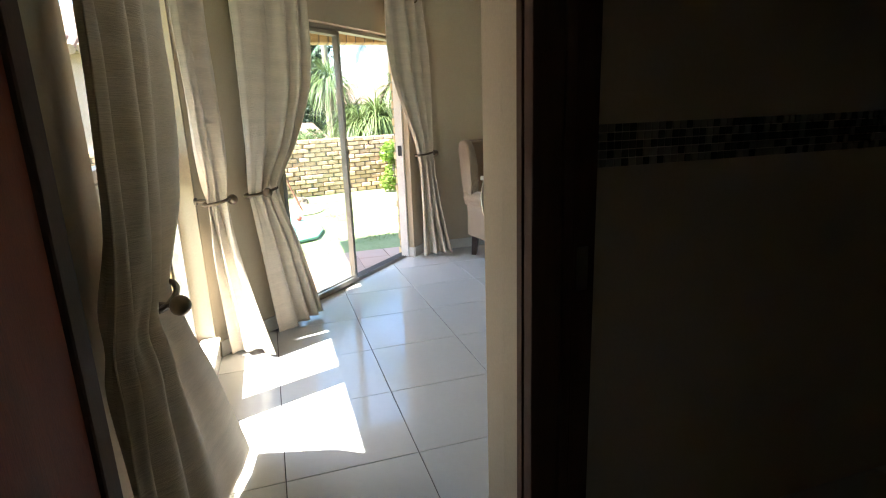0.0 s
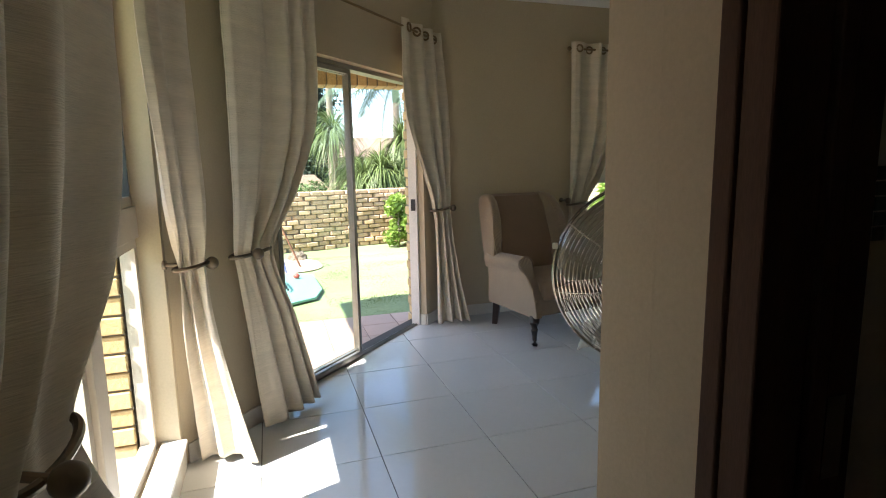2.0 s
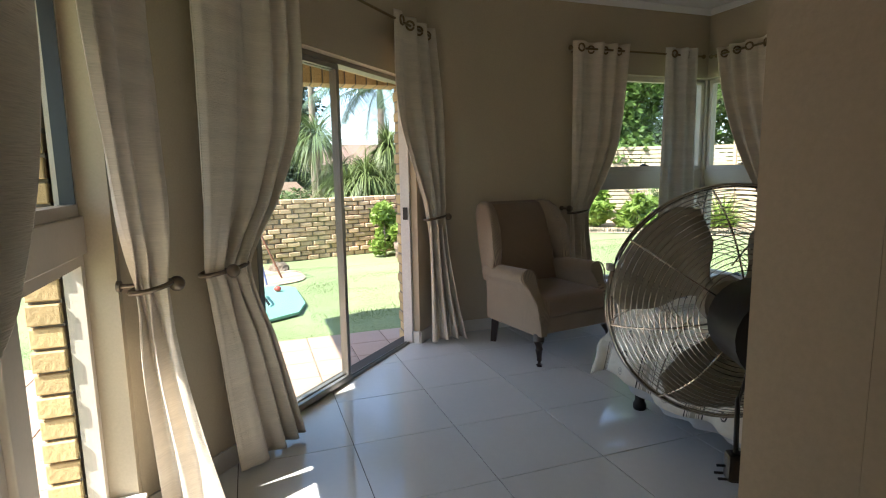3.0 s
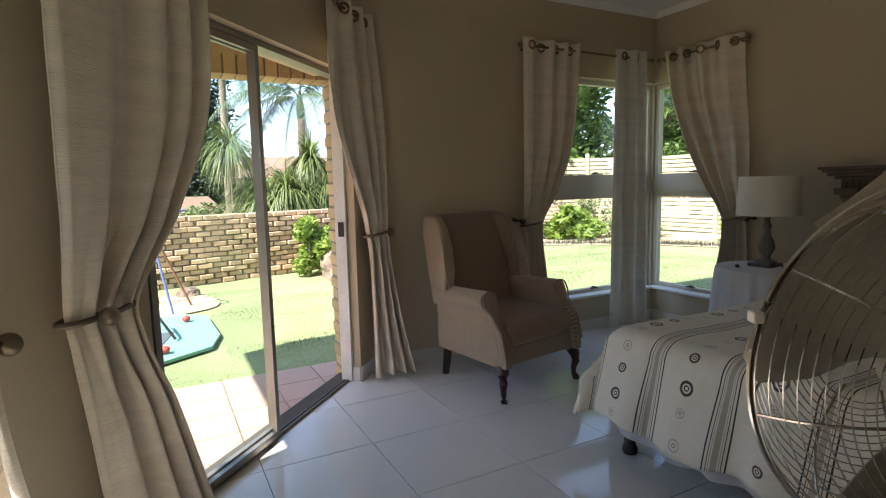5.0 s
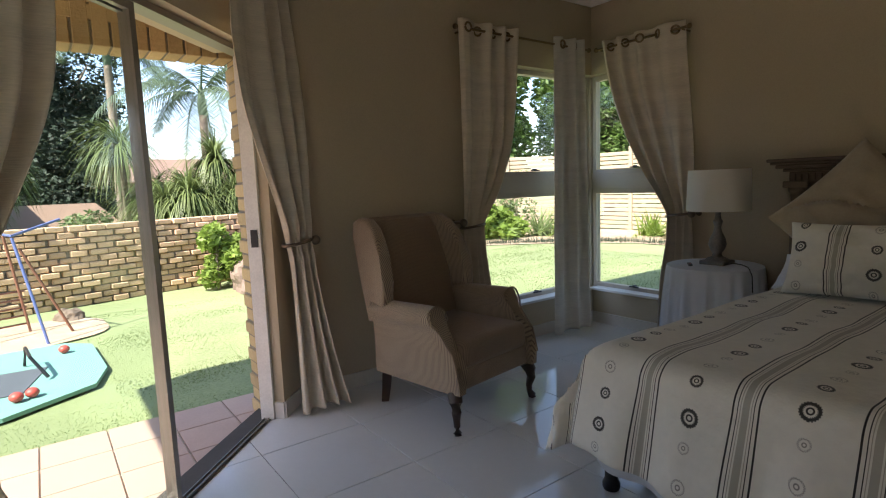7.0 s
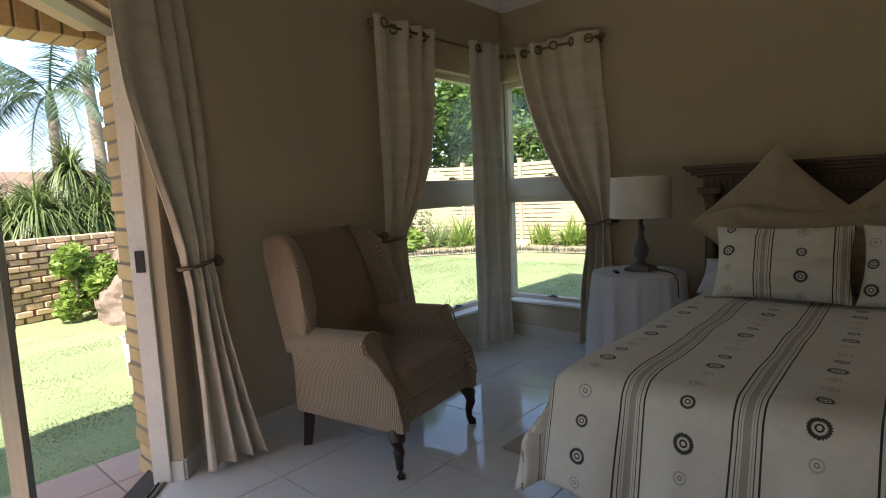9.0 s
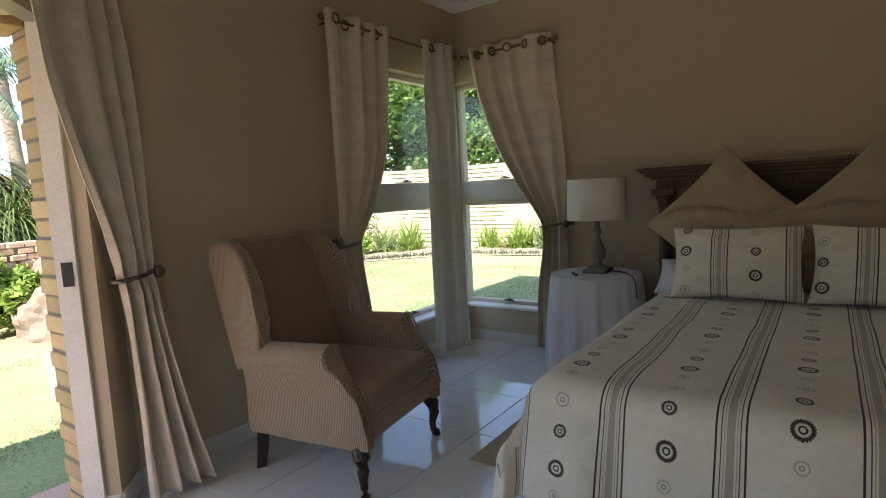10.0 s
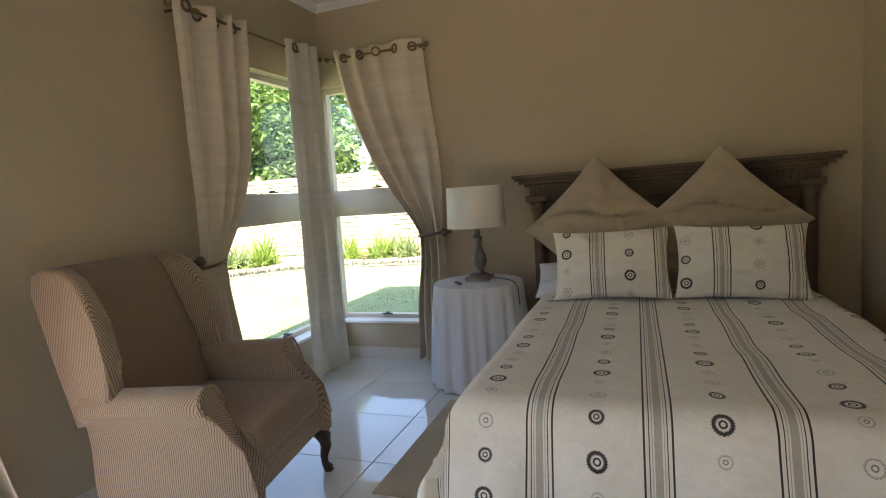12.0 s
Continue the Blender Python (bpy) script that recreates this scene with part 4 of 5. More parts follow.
def pillow(name, at, w, h, t, tilt, material, label, spin=0.0, group="", yaw=0.0):
    """A stuffed cushion: pinched corners, full middle; stands on its edge and leans on the headboard."""
    bm = bmesh.new()
    uvl2 = bm.loops.layers.uv.new("UVMap")
    N = 40
    uv_of = {}
    sides = []
    for sgn in (1, -1):
        g = []
        for i in range(N + 1):
            r = []
            for j in range(N + 1):
                a, b = 2 * j / N - 1, 2 * i / N - 1
                puff = (max(0.0, 1 - a * a) ** 0.42) * (max(0.0, 1 - b * b) ** 0.42)
                pin = 1 - 0.07 * (1 - (a * a)) * abs(b) ** 2
                pin2 = 1 - 0.07 * (1 - (b * b)) * abs(a) ** 2
                x, z = a * w / 2 * pin2, b * h / 2 * pin
                y = -sgn * t / 2 * puff + (0.022 * noise.noise((a * 2.6 + at[1] * 5, b * 3.4, sgn)) + 0.008 * noise.noise((a * 7 + at[1], b * 9, sgn))) * puff
                if material is M_CUSHION and spin > 20:
                    fold = (b - a) - 0.32 - 0.12 * math.sin(2.4 * (a + b) + at[1])
                    y += sgn * 0.04 * math.exp(-(fold / 0.07) ** 2) * puff
                vt = bm.verts.new((x, y, z))
                uv_of[vt] = (x + at[1], z)
                r.append(vt)
            g.append(r)
        for r0, r1 in zip(g, g[1:]):
            for j in range(N):
                f = bm.faces.new((r0[j], r0[j + 1], r1[j + 1], r1[j]) if sgn > 0 else (r0[j + 1], r0[j], r1[j], r1[j + 1]))
                for lp in f.loops:
                    lp[uvl2].uv = uv_of[lp.vert]
    bmesh.ops.remove_doubles(bm, verts=bm.verts[:], dist=0.0005)
    ob = finish(name, bm, material, smooth=True)
    ob.matrix_world = Matrix.Translation(at) @ Matrix.Rotation(radians(-90 + yaw), 4, "Z") @ Matrix.Rotation(radians(-tilt), 4, "X") @ Matrix.Rotation(radians(spin), 4, "Y")
    return tagged(ob, label, "cushion" if material is M_CUSHION else "pillow", group)


G_P, G_C = "pillows on the bed", "cushions on the bed"
for yy, sp in ((3.14, 44), (2.43, 46)):
    pillow("cushion", (3.97, yy, 1.07), 0.66, 0.66, 0.16, 13, M_CUSHION, "taupe velvet cushion standing on its corner against the headboard", sp, G_C)
pillow("cushion", (3.90, 2.78, 0.90), 0.66, 0.46, 0.14, 14, M_CUSHION, "taupe velvet cushion lying low behind the patterned pillows", 2, G_C)
for yy, sp in ((3.06, -1), (2.385, 1.5)):
    pillow("pillow", (3.70, yy, 0.865), 0.66, 0.42, 0.17, 20, M_LINEN, "cream pillow with black stripes and ring motifs", sp, G_P)
pillow("pillow", (4.02, 3.30, 0.72), 0.5, 0.3, 0.13, 50, M_WHITECLOTH, "plain white pillow tucked behind the patterned one", 0, G_P)

# ---- bedside table, lamp and small things on it ----
TX, TY, TZ = 4.03, 3.97, 0.72
tbl = thing("bedside_table", (TX, TY, 0), "round wooden bedside table under a white cloth", "table")
part("tabletop", lathe([(0.30, 0.69), (0.305, 0.70), (0.30, 0.712)], 32), M_DARKWOOD, tbl)
part("leg", lathe([(0.14, 0.0), (0.14, 0.02), (0.04, 0.05), (0.035, 0.69)], 16), M_DARKWOOD, tbl)
bm = bmesh.new()
NS = 180
rings_ = []
for r, z, fold in ((0.0, TZ, 0), (0.15, TZ, 0), (0.29, TZ, 0), (0.308, TZ - 0.006, 0.0), (0.314, TZ - 0.03, 0.05), (0.32, 0.6, 0.3), (0.328, 0.45, 0.6), (0.335, 0.3, 0.8), (0.342, 0.15, 0.95), (0.35, 0.012, 1.0)):
    if r == 0:
        centre = bm.verts.new((0, 0, z))
        continue
    ring = []
    for k in range(NS):
        an = 2 * math.pi * k / NS
        fo = fold * (0.018 * math.sin(17 * an + 0.8 * math.sin(3 * an)) + 0.010 * math.sin(29 * an + 1))
        ring.append(bm.verts.new(((r + fo) * math.cos(an), (r + fo) * math.sin(an), z)))
    rings_.append(ring)
for k in range(NS):
    bm.faces.new((centre, rings_[0][k], rings_[0][(k + 1) % NS]))
for a, b in zip(rings_, rings_[1:]):
    for k in range(NS):
        bm.faces.new((a[k], a[(k + 1) % NS], b[(k + 1) % NS], b[k]))
cl = tagged(finish("tablecloth", bm, M_WHITECLOTH, smooth=True), "floor-length white cloth draped over the round table", "tablecloth")
cl.location = (TX, TY, 0.002)
lamp = thing("table_lamp", (TX + 0.02, TY - 0.01, TZ + 0.003), "table lamp with a cream drum shade and grey turned base", "lamp")
part("foot", box((-0.085, -0.085, 0), (0.085, 0.085, 0.028), 0.006), M_LAMP, lamp)
part("stem", lathe([(0.075, 0.028), (0.07, 0.04), (0.035, 0.055), (0.028, 0.075), (0.05, 0.11), (0.058, 0.14), (0.05, 0.18), (0.028, 0.225), (0.02, 0.26), (0.028, 0.285), (0.032, 0.30), (0.022, 0.315), (0.018, 0.34), (0.016, 0.40)], 24), M_LAMP, lamp, smooth=True)
bm = bmesh.new()
rings_ = [[bm.verts.new((r * math.cos(2 * math.pi * k / 48), r * math.sin(2 * math.pi * k / 48), z)) for k in range(48)] for r, z in ((0.205, 0.375), (0.195, 0.655), (0.192, 0.655), (0.202, 0.375))]
for a, b in zip(rings_, rings_[1:] + rings_[:1]):
    for k in range(48):
        bm.faces.new((a[k], a[(k + 1) % 48], b[(k + 1) % 48], b[k]))
shade_ = part("shade", bm, M_SHADE, lamp, "cream fabric drum shade", smooth=True)
part("spider", tube([(-0.2, 0, 0.40), (0.2, 0, 0.40)], 0.003, 6), M_BRASS, shade_)
part("bulb", ball(0.03, (0, 0, 0.45), 1.3), M_WHITE, shade_, smooth=True)
pts = [(TX + 0.10, TY - 0.06, TZ + 0.007), (TX + 0.06, TY - 0.16, TZ + 0.006), (TX - 0.03, TY - 0.24, TZ + 0.007), (TX - 0.11, TY - 0.285, TZ + 0.006), (TX - 0.128, TY - 0.31, TZ - 0.03), (TX - 0.132, TY - 0.318, TZ - 0.14)]
cord = finish("lamp_cord", tube(pts, 0.004, 6), M_BLACK, smooth=True)
tagged(cord, "thin black lamp cord over the tablecloth's edge", "cord")
pen = thing("remote_control", (TX - 0.14, TY + 0.10, TZ + 0.003), "small dark remote lying on the white tablecloth", "remote", turn=35)
body_ = part("body", box((-0.05, -0.014, 0), (0.05, 0.014, 0.012), 0.004), M_BLACK, pen)
part("button", box((-0.03, -0.006, 0.0121), (-0.02, 0.006, 0.014), 0.001), M_RED, body_)

rug = tagged(finish("bedside_rug", box((2.49, 3.30, 0.0005), (3.62, 4.085, 0.011), 0.005), M_RUG), "thin beige rug on the tiles beside the bed", "rug")

# ---- drum fan, seen from behind ----
FC = Vector((1.09, 1.905, 1.09))
fan = thing("floor_fan", (FC.x, FC.y, 0), "large chrome-caged floor fan with grey blades and black motor", "fan", turn=-29.0)
R = 0.272
CH = FC.z


def cage_half(y_edge, y_mid):
    """Rings and spokes of one half of the guard."""
    for k in range(17):
        f = (k + 1.0) / 17
        r = 0.09 + (R - 0.09) * f
        y = y_mid + (y_edge - y_mid) * (f ** 2.6)
        bm = tube([(r * math.cos(2 * math.pi * q / 56), y, CH + r * math.sin(2 * math.pi * q / 56)) for q in range(56)], 0.0011, 4, closed=True)
        part("guard_wire", bm, M_CHROME, fan, smooth=True)
    for k in range(8):
        an = 2 * math.pi * k / 8 + 0.2
        pts = []
        for q in range(8):
            f = q / 7
            r = 0.08 + (R - 0.08) * f
            pts.append((r * math.cos(an), y_mid + (y_edge - y_mid) * (f ** 2.6), CH + r * math.sin(an)))
        part("guard_spoke", tube(pts, 0.0022, 5), M_CHROME, fan, smooth=True)


cage_half(-0.01, -0.12)
cage_half(0.01, 0.13)
part("guard_rim", tube([(R * math.cos(2 * math.pi * q / 64), 0, CH + R * math.sin(2 * math.pi * q / 64)) for q in range(64)], 0.0055, 8, closed=True), M_CHROME, fan, "chrome outer rim", smooth=True)
bm = bmesh.new()
add_tube(bm, [(0, -0.30, CH), (0, -0.285, CH), (0, -0.14, CH), (0, -0.10, CH)], [0.06, 0.085, 0.09, 0.07], 24)
motor_ = part("motor", bm, M_BLACK, fan, "black motor housing", smooth=True)
part("hub", tube([(0, -0.02, CH), (0, 0.05, CH), (0, 0.07, CH)], [0.06, 0.06, 0.03], 20), M_BLADE, fan, smooth=True)
for k in range(3):
    bm = bmesh.new()
    g = []
    for i in range(9):
        r = 0.05 + 0.21 * i / 8
        half = 0.35 + 0.42 * smoothstep(0, 0.5, i / 8) - 0.1 * (i / 8)
        if i == 8:
            half *= 0.75
        g.append([(r, -half + 2 * half * j / 8) for j in range(9)])
    vg = [[bm.verts.new((r * math.cos(a + k * 2.094 + 0.5), 0.02 + 0.05 * a, CH + r * math.sin(a + k * 2.094 + 0.5))) for r, a in row] for row in g]
    for a, b in zip(vg, vg[1:]):
        for j in range(8):
            bm.faces.new((a[j], a[j + 1], b[j + 1], b[j]))
    bl = part("blade", bm, M_BLADE, fan, smooth=True)
    bl.modifiers.new("thickness", "SOLIDIFY").thickness = 0.003
part("pole", tube([(0, -0.20, CH - 0.08), (0, -0.20, 0.5), (0, -0.2, 0.05)], [0.02, 0.018, 0.024], 12), M_BLACK, fan, smooth=True)
part("base", lathe([(0.21, 0.0), (0.215, 0.015), (0.20, 0.03), (0.05, 0.05), (0.04, 0.08)], 32, (0, -0.2, 0)), M_BLACK, fan, smooth=True)
part("clip", box((-R - 0.004, -0.01, CH + 0.075), (-R + 0.012, 0.01, CH + 0.092), 0.003), M_WHITE, fan, "white guard clip")
pts = [(-0.05, -0.28, CH - 0.03), (-0.075, -0.315, CH - 0.07), (-0.087, -0.32, 0.99), (-0.085, -0.32, 0.89)]
part("power_cord", tube(pts, 0.0045, 6), M_BLACK, motor_, "black cord with a hanging plug", smooth=True)
bm = box((-0.101, -0.336, 0.838), (-0.069, -0.304, 0.892), 0.008)
for dx in (-0.013, 0.0, 0.013):
    z = 0.845 + (0.02 if dx == 0 else 0.0)
    add_tube(bm, [(-0.100, -0.32 + 0.8 * dx, z), (-0.116, -0.32 + 0.8 * dx, z)], 0.0024, 6)
part("plug", bm, M_BLACK, motor_, "black three-pin plug")


# ---- outside ----
GZ = -0.12
bm = bmesh.new()
vs = [bm.verts.new(p) for p in ((-900, -900, GZ - 0.05), (900, -900, GZ - 0.05), (900, 900, GZ - 0.05), (-900, 900, GZ - 0.05))]
bm.faces.new(vs)
bmesh.ops.subdivide_edges(bm, edges=bm.edges[:], cuts=1, use_grid_fill=True)
tagged(finish("ground", bm, M_GRASS), "green ground reaching the horizon", "ground", kind="structure")
# lawn: a gently uneven sheet round the house
bm = bmesh.new()
NX_, NY_ = 90, 90
gr = [[bm.verts.new((-9 + 26 * i / NX_, 3.0 + 14 * j / NY_, GZ + 0.012 * noise.noise((i * 0.3, j * 0.3, 2)))) for i in range(NX_ + 1)] for j in range(NY_ + 1)]
for a, b in zip(gr, gr[1:]):
    for i in range(NX_):
        x, y = a[i].co.x, a[i].co.y
        if -0.3 < x < 4.3 and y < 5.2 and not (y > 3.2 and x < y - 3.3):
            continue
        bm.faces.new((a[i], a[i + 1], b[i + 1], b[i]))
tagged(finish("lawn", bm, M_GRASS, smooth=True), "sunlit mown green lawn", "lawn", kind="structure")
# short grass on the nearest stretch
rnd = random.Random(4)
verts, faces = [], []


def tuft(x, y, h, z=GZ):
    an = rnd.uniform(0, 6.28)
    w = 0.006
    dx, dy = math.cos(an) * w, math.sin(an) * w
    lx, ly = rnd.uniform(-0.02, 0.02), rnd.uniform(-0.02, 0.02)
    k = len(verts)
    verts.extend([(x - dx, y - dy, z - 0.01), (x + dx, y + dy, z - 0.01), (x + lx, y + ly, z + h)])
    faces.append((k, k + 1, k + 2))


for _ in range(60000):
    x, y = rnd.uniform(-2.2, 3.4), 5.87 + 4.2 * rnd.random() ** 1.5
    if -0.6 < x < 0.62 and 6.55 < y < 8.6:
        continue
    tuft(x, y, rnd.uniform(0.002, 0.012))
for _ in range(30000):
    tuft(rnd.uniform(4.8, 9.5), rnd.uniform(5.0, 11), rnd.uniform(0.01, 0.025))
me = bpy.data.meshes.new("grass")
me.from_pydata(verts, [], faces)
me.materials.append(M_BLADES)
tagged(new("grass", me), "short green lawn grass", "grass", kind="stuff")
# bare sandy strip under the climbing frame and by the wall
bm = bmesh.new()
ring = []
for k in range(40):
    an = 2 * math.pi * k / 40
    r = 1 + 0.18 * noise.noise((math.cos(an) * 1.5, math.sin(an) * 1.5, 7))
    ring.append(bm.verts.new((-0.35 + 1.15 * r * math.cos(an), 9.35 + 0.85 * r * math.sin(an), GZ + 0.02)))
bm.faces.new(ring)
tagged(finish("bare_soil", bm, M_SOIL), "pale bare sandy patch under the climbing frame", "soil", kind="structure")

# climbing frame: crossed painted poles
cf = thing("climbing_frame", (0.1, 9.1, GZ), "old rusty red and blue metal climbing frame on bare sand", "climbing frame")
for a, b, m_ in (((-0.30, 0.35, 0), (-0.42, 0.30, 1.12), M_RUST), ((-0.02, 0.45, 0), (-0.15, 0.35, 1.10), M_RUST), ((0.13, -0.35, 0), (-0.06, -0.2, 1.10), M_BLUE), ((0.36, 0.1, 0), (-0.02, 0.0, 0.98), M_RUST), ((-0.6, -0.1, 0), (-0.62, 0.1, 1.05), M_RUST)):
    part("pole", tube([a, b], 0.014, 8), m_, cf, smooth=True)
part("top_bar", tube([(-0.65, 0.1, 1.08), (-0.3, 0.28, 1.16), (-0.06, -0.2, 1.12), (0.35, 0.1, 1.25)], 0.014, 8), M_BLUE, cf, "blue bent top bar", smooth=True)
for k in range(5):
    z = 0.12 + 0.09 * k
    part("rung", tube([(-0.32, 0.35, z), (-0.03, 0.45, z)], 0.011, 6), M_RUST, cf, smooth=True)

# green play mat with a dark mesh panel, a bent handle and red toys
pm = thing("play_mat", (0.05, 7.55, GZ + 0.02), "flat green play mat with a dark mesh panel on the lawn", "play mat")
poly = [(-1.20, -0.95), (-0.1, -0.98), (0.45, -0.62), (0.56, -0.2), (0.52, 0.75), (0.3, 0.98), (-0.5, 0.95), (-1.1, 0.8)]
part("cover", prism(poly, 0.0, 0.03), M_MAT_G, pm)
part("mesh_panel", prism([(-0.85, -0.55), (0.0, -0.5), (0.16, 0.15), (-0.75, 0.2)], 0.031, 0.037), M_MAT_D, pm)
part("bent_bar", tube([(0.0, 0.3, 0.04), (0.02, 0.28, 0.2), (0.06, -0.2, 0.22), (0.16, -0.25, 0.05)], 0.014, 6), M_BLACK, pm, smooth=True)
for k, (tx, ty) in enumerate(((0.02, 6.86), (0.11, 6.90), (0.34, 8.1))):
    tagged(finish("toy_ball", ball(0.045, (tx, ty, GZ + 0.09), 0.8), M_RED, smooth=True), "small faded red plastic ball on the mat", "toy", "toys on the mat")


def rock(at, size, seed, label="large pale weathered garden boulder on the lawn's edge"):
    bm = bmesh.new()
    bmesh.ops.create_icosphere(bm, subdivisions=4, radius=1)
    for v in bm.verts:
        k = 1 + 0.35 * noise.noise(v.co * 1.3 + Vector((seed, 0, 0))) + 0.15 * noise.noise(v.co * 3.1 + Vector((0, seed, 0))) + 0.06 * noise.noise(v.co * 8)
        v.co = Vector((v.co.x * size[0] * k, v.co.y * size[1] * k, max(v.co.z, -0.35) * size[2] * k))
    ob = finish("boulder", bm, M_ROCK)
    ob.location = at
    return tagged(ob, label, "rock", "garden boulders")


rock((2.95, 10.3, GZ + 0.12), (0.5, 0.45, 0.5), 1)
rock((3.35, 9.8, GZ + 0.1), (0.45, 0.45, 0.6), 5)
rock((3.3, 10.8, GZ + 0.2), (0.6, 0.6, 0.75), 9)
rock((0.45, 9.95, GZ + 0.03), (0.16, 0.14, 0.12), 12, "small pale stone beside the bare sand")
bm = lathe([(0.13, 0), (0.15, 0.02), (0.17, 0.34), (0.185, 0.36), (0.165, 0.36), (0.15, 0.30)], 20)
pot = tagged(finish("plant_pot", bm, M_FASCIA, smooth=True), "pale round plastic pot on the lawn", "pot")
pot.location = (2.02, 7.5, GZ)


# ---- planting ----
def leaf_cloud(cores, count, size, seed, shape=1.0):
    """Many small leaves scattered round a set of blobs (x, y, z, radius)."""
    r = random.Random(seed)
    verts, faces = [], []
    tot = sum(c[3] ** 2 for c in cores)
    for cx, cy, cz, cr in cores:
        for _ in range(int(count * cr * cr / tot)):
            d = Vector((r.gauss(0, 1), r.gauss(0, 1), r.gauss(0, 1))).normalized() * cr * (0.55 + 0.5 * r.random() ** 0.6)
            d *= 1 + 0.3 * noise.noise(d * (2.2 / cr) + Vector((seed, cx, cy)))
            p = Vector((cx + d.x, cy + d.y, cz + d.z * shape))
            a = Vector((r.gauss(0, 1), r.gauss(0, 1), r.gauss(0, 0.6))).normalized()
            b = a.cross(Vector((r.gauss(0, 1), r.gauss(0, 1), r.gauss(0, 1)))).normalized()
            s = size * r.uniform(0.6, 1.3)
            k = len(verts)
            verts.extend([tuple(p - a * s), tuple(p + b * s * 0.45), tuple(p + a * s), tuple(p - b * s * 0.45)])
            faces.append((k, k + 1, k + 2, k + 3))
    return verts, faces


def mesh_part(name, verts, faces, material, parent, label=""):
    me = bpy.data.meshes.new(name)
    me.from_pydata(verts, [], faces)
    me.materials.append(material)
    ob = new(name, me)
    ob.parent = parent
    if label:
        ob["label"] = label
    return ob


def tree(name, at, height, spread, seed, material, label, count=5000, size=0.09, low=0.35, blobs=16, trunk_r=0.12, shape=1.0, group=""):
    r = random.Random(seed)
    t = thing(name, at, label, "shrub" if name == "shrub" else "tree", group)
    bm = bmesh.new()
    add_tube(bm, [(0, 0, -0.1), (0.04 * height * r.uniform(-1, 1), 0, height * 0.3), (0.05 * height * r.uniform(-1, 1), 0.04 * height, height * 0.7)], [trunk_r, trunk_r * 0.75, trunk_r * 0.3], 8)
    cores = []
    for _ in range(blobs):
        z = height * r.uniform(low, 0.95)
        k = 1 - abs((z / height - (low + 0.25)) / (1.05 - low)) ** 1.5
        an = r.uniform(0, 6.28)
        rad = spread * k * r.uniform(0.25, 0.8)
        cores.append((rad * math.cos(an), rad * math.sin(an), z, spread * r.uniform(0.26, 0.48)))
        if len(cores) % 2:
            add_tube(bm, [(0, 0, z * 0.55), (rad * 0.5 * math.cos(an), rad * 0.5 * math.sin(an), z * 0.85), (rad * math.cos(an), rad * math.sin(an), z)], [trunk_r * 0.4, trunk_r * 0.25, trunk_r * 0.1], 5)
    part("trunk", bm, M_TRUNK, t, smooth=True)
    v, f = leaf_cloud(cores, count, size, seed, shape)
    mesh_part("crown", v, f, material, t)
    return t


def feather_palm(at, height, length, fronds, seed, label, trunk_r=0.13, lean=(0, 0)):
    """A trunk with arching feather fronds, each with leaflets on both sides."""
    r = random.Random(seed)
    t = thing("palm_tree", at, label, "palm tree", "garden palms")
    n = 14
    pts = [(lean[0] * (k / n) ** 2, lean[1] * (k / n) ** 2, height * k / n - 0.1) for k in range(n + 1)]
    part("trunk", tube(pts, [trunk_r * (1 - 0.35 * k / n) * (1.06 if k % 2 else 1.0) for k in range(n + 1)], 12), M_TRUNK, t, "grey ringed palm trunk", smooth=True)
    bm = bmesh.new()
    add_tube(bm, [(lean[0], lean[1], height - 0.12), (lean[0], lean[1], height + 0.1), (lean[0], lean[1], height + 0.55)], [trunk_r * 0.7, trunk_r * 0.8, trunk_r * 0.3], 10)
    part("crownshaft", bm, M_PALM, t, smooth=True)
    verts, faces = [], []
    for q in range(fronds):
        an = 6.283 * q / fronds + r.uniform(-0.3, 0.3)
        rise = r.uniform(0.05, 1.15)
        L = length * r.uniform(0.8, 1.1)
        p = Vector((lean[0], lean[1], height + 0.35))
        d = Vector((math.cos(an) * math.cos(rise), math.sin(an) * math.cos(rise), math.sin(rise)))
        steps = 26
        for k in range(steps):
            d = (d + Vector((0, 0, -0.055 - 0.03 * k / steps))).normalized()
            q2 = p + d * (L / steps)
            s = d.cross(Vector((0, 0, 1))).normalized()
            w = 0.02 * (1 - k / steps) + 0.004
            i0 = len(verts)
            verts.extend([tuple(p - s * w), tuple(p + s * w), tuple(q2 + s * w), tuple(q2 - s * w)])
            faces.append((i0, i0 + 1, i0 + 2, i0 + 3))
            if k > 2:
                ll = L * 0.24 * math.sin(math.pi * (k / steps) ** 0.7) + 0.08
                for sg in (-1, 1):
                    for h in (0.25, 0.75):
                        o = p.lerp(q2, h)
                        tip = o + s * sg * ll * 0.75 + d * ll * 0.35 + Vector((0, 0, -ll * r.uniform(0.25, 0.75)))
                        i0 = len(verts)
                        e = d * 0.016
                        verts.extend([tuple(o - e), tuple(o + e), tuple(tip)])
                        faces.append((i0, i0 + 1, i0 + 2))
            p = q2
    mesh_part("crown", verts, faces, M_PALM, t)
    return t


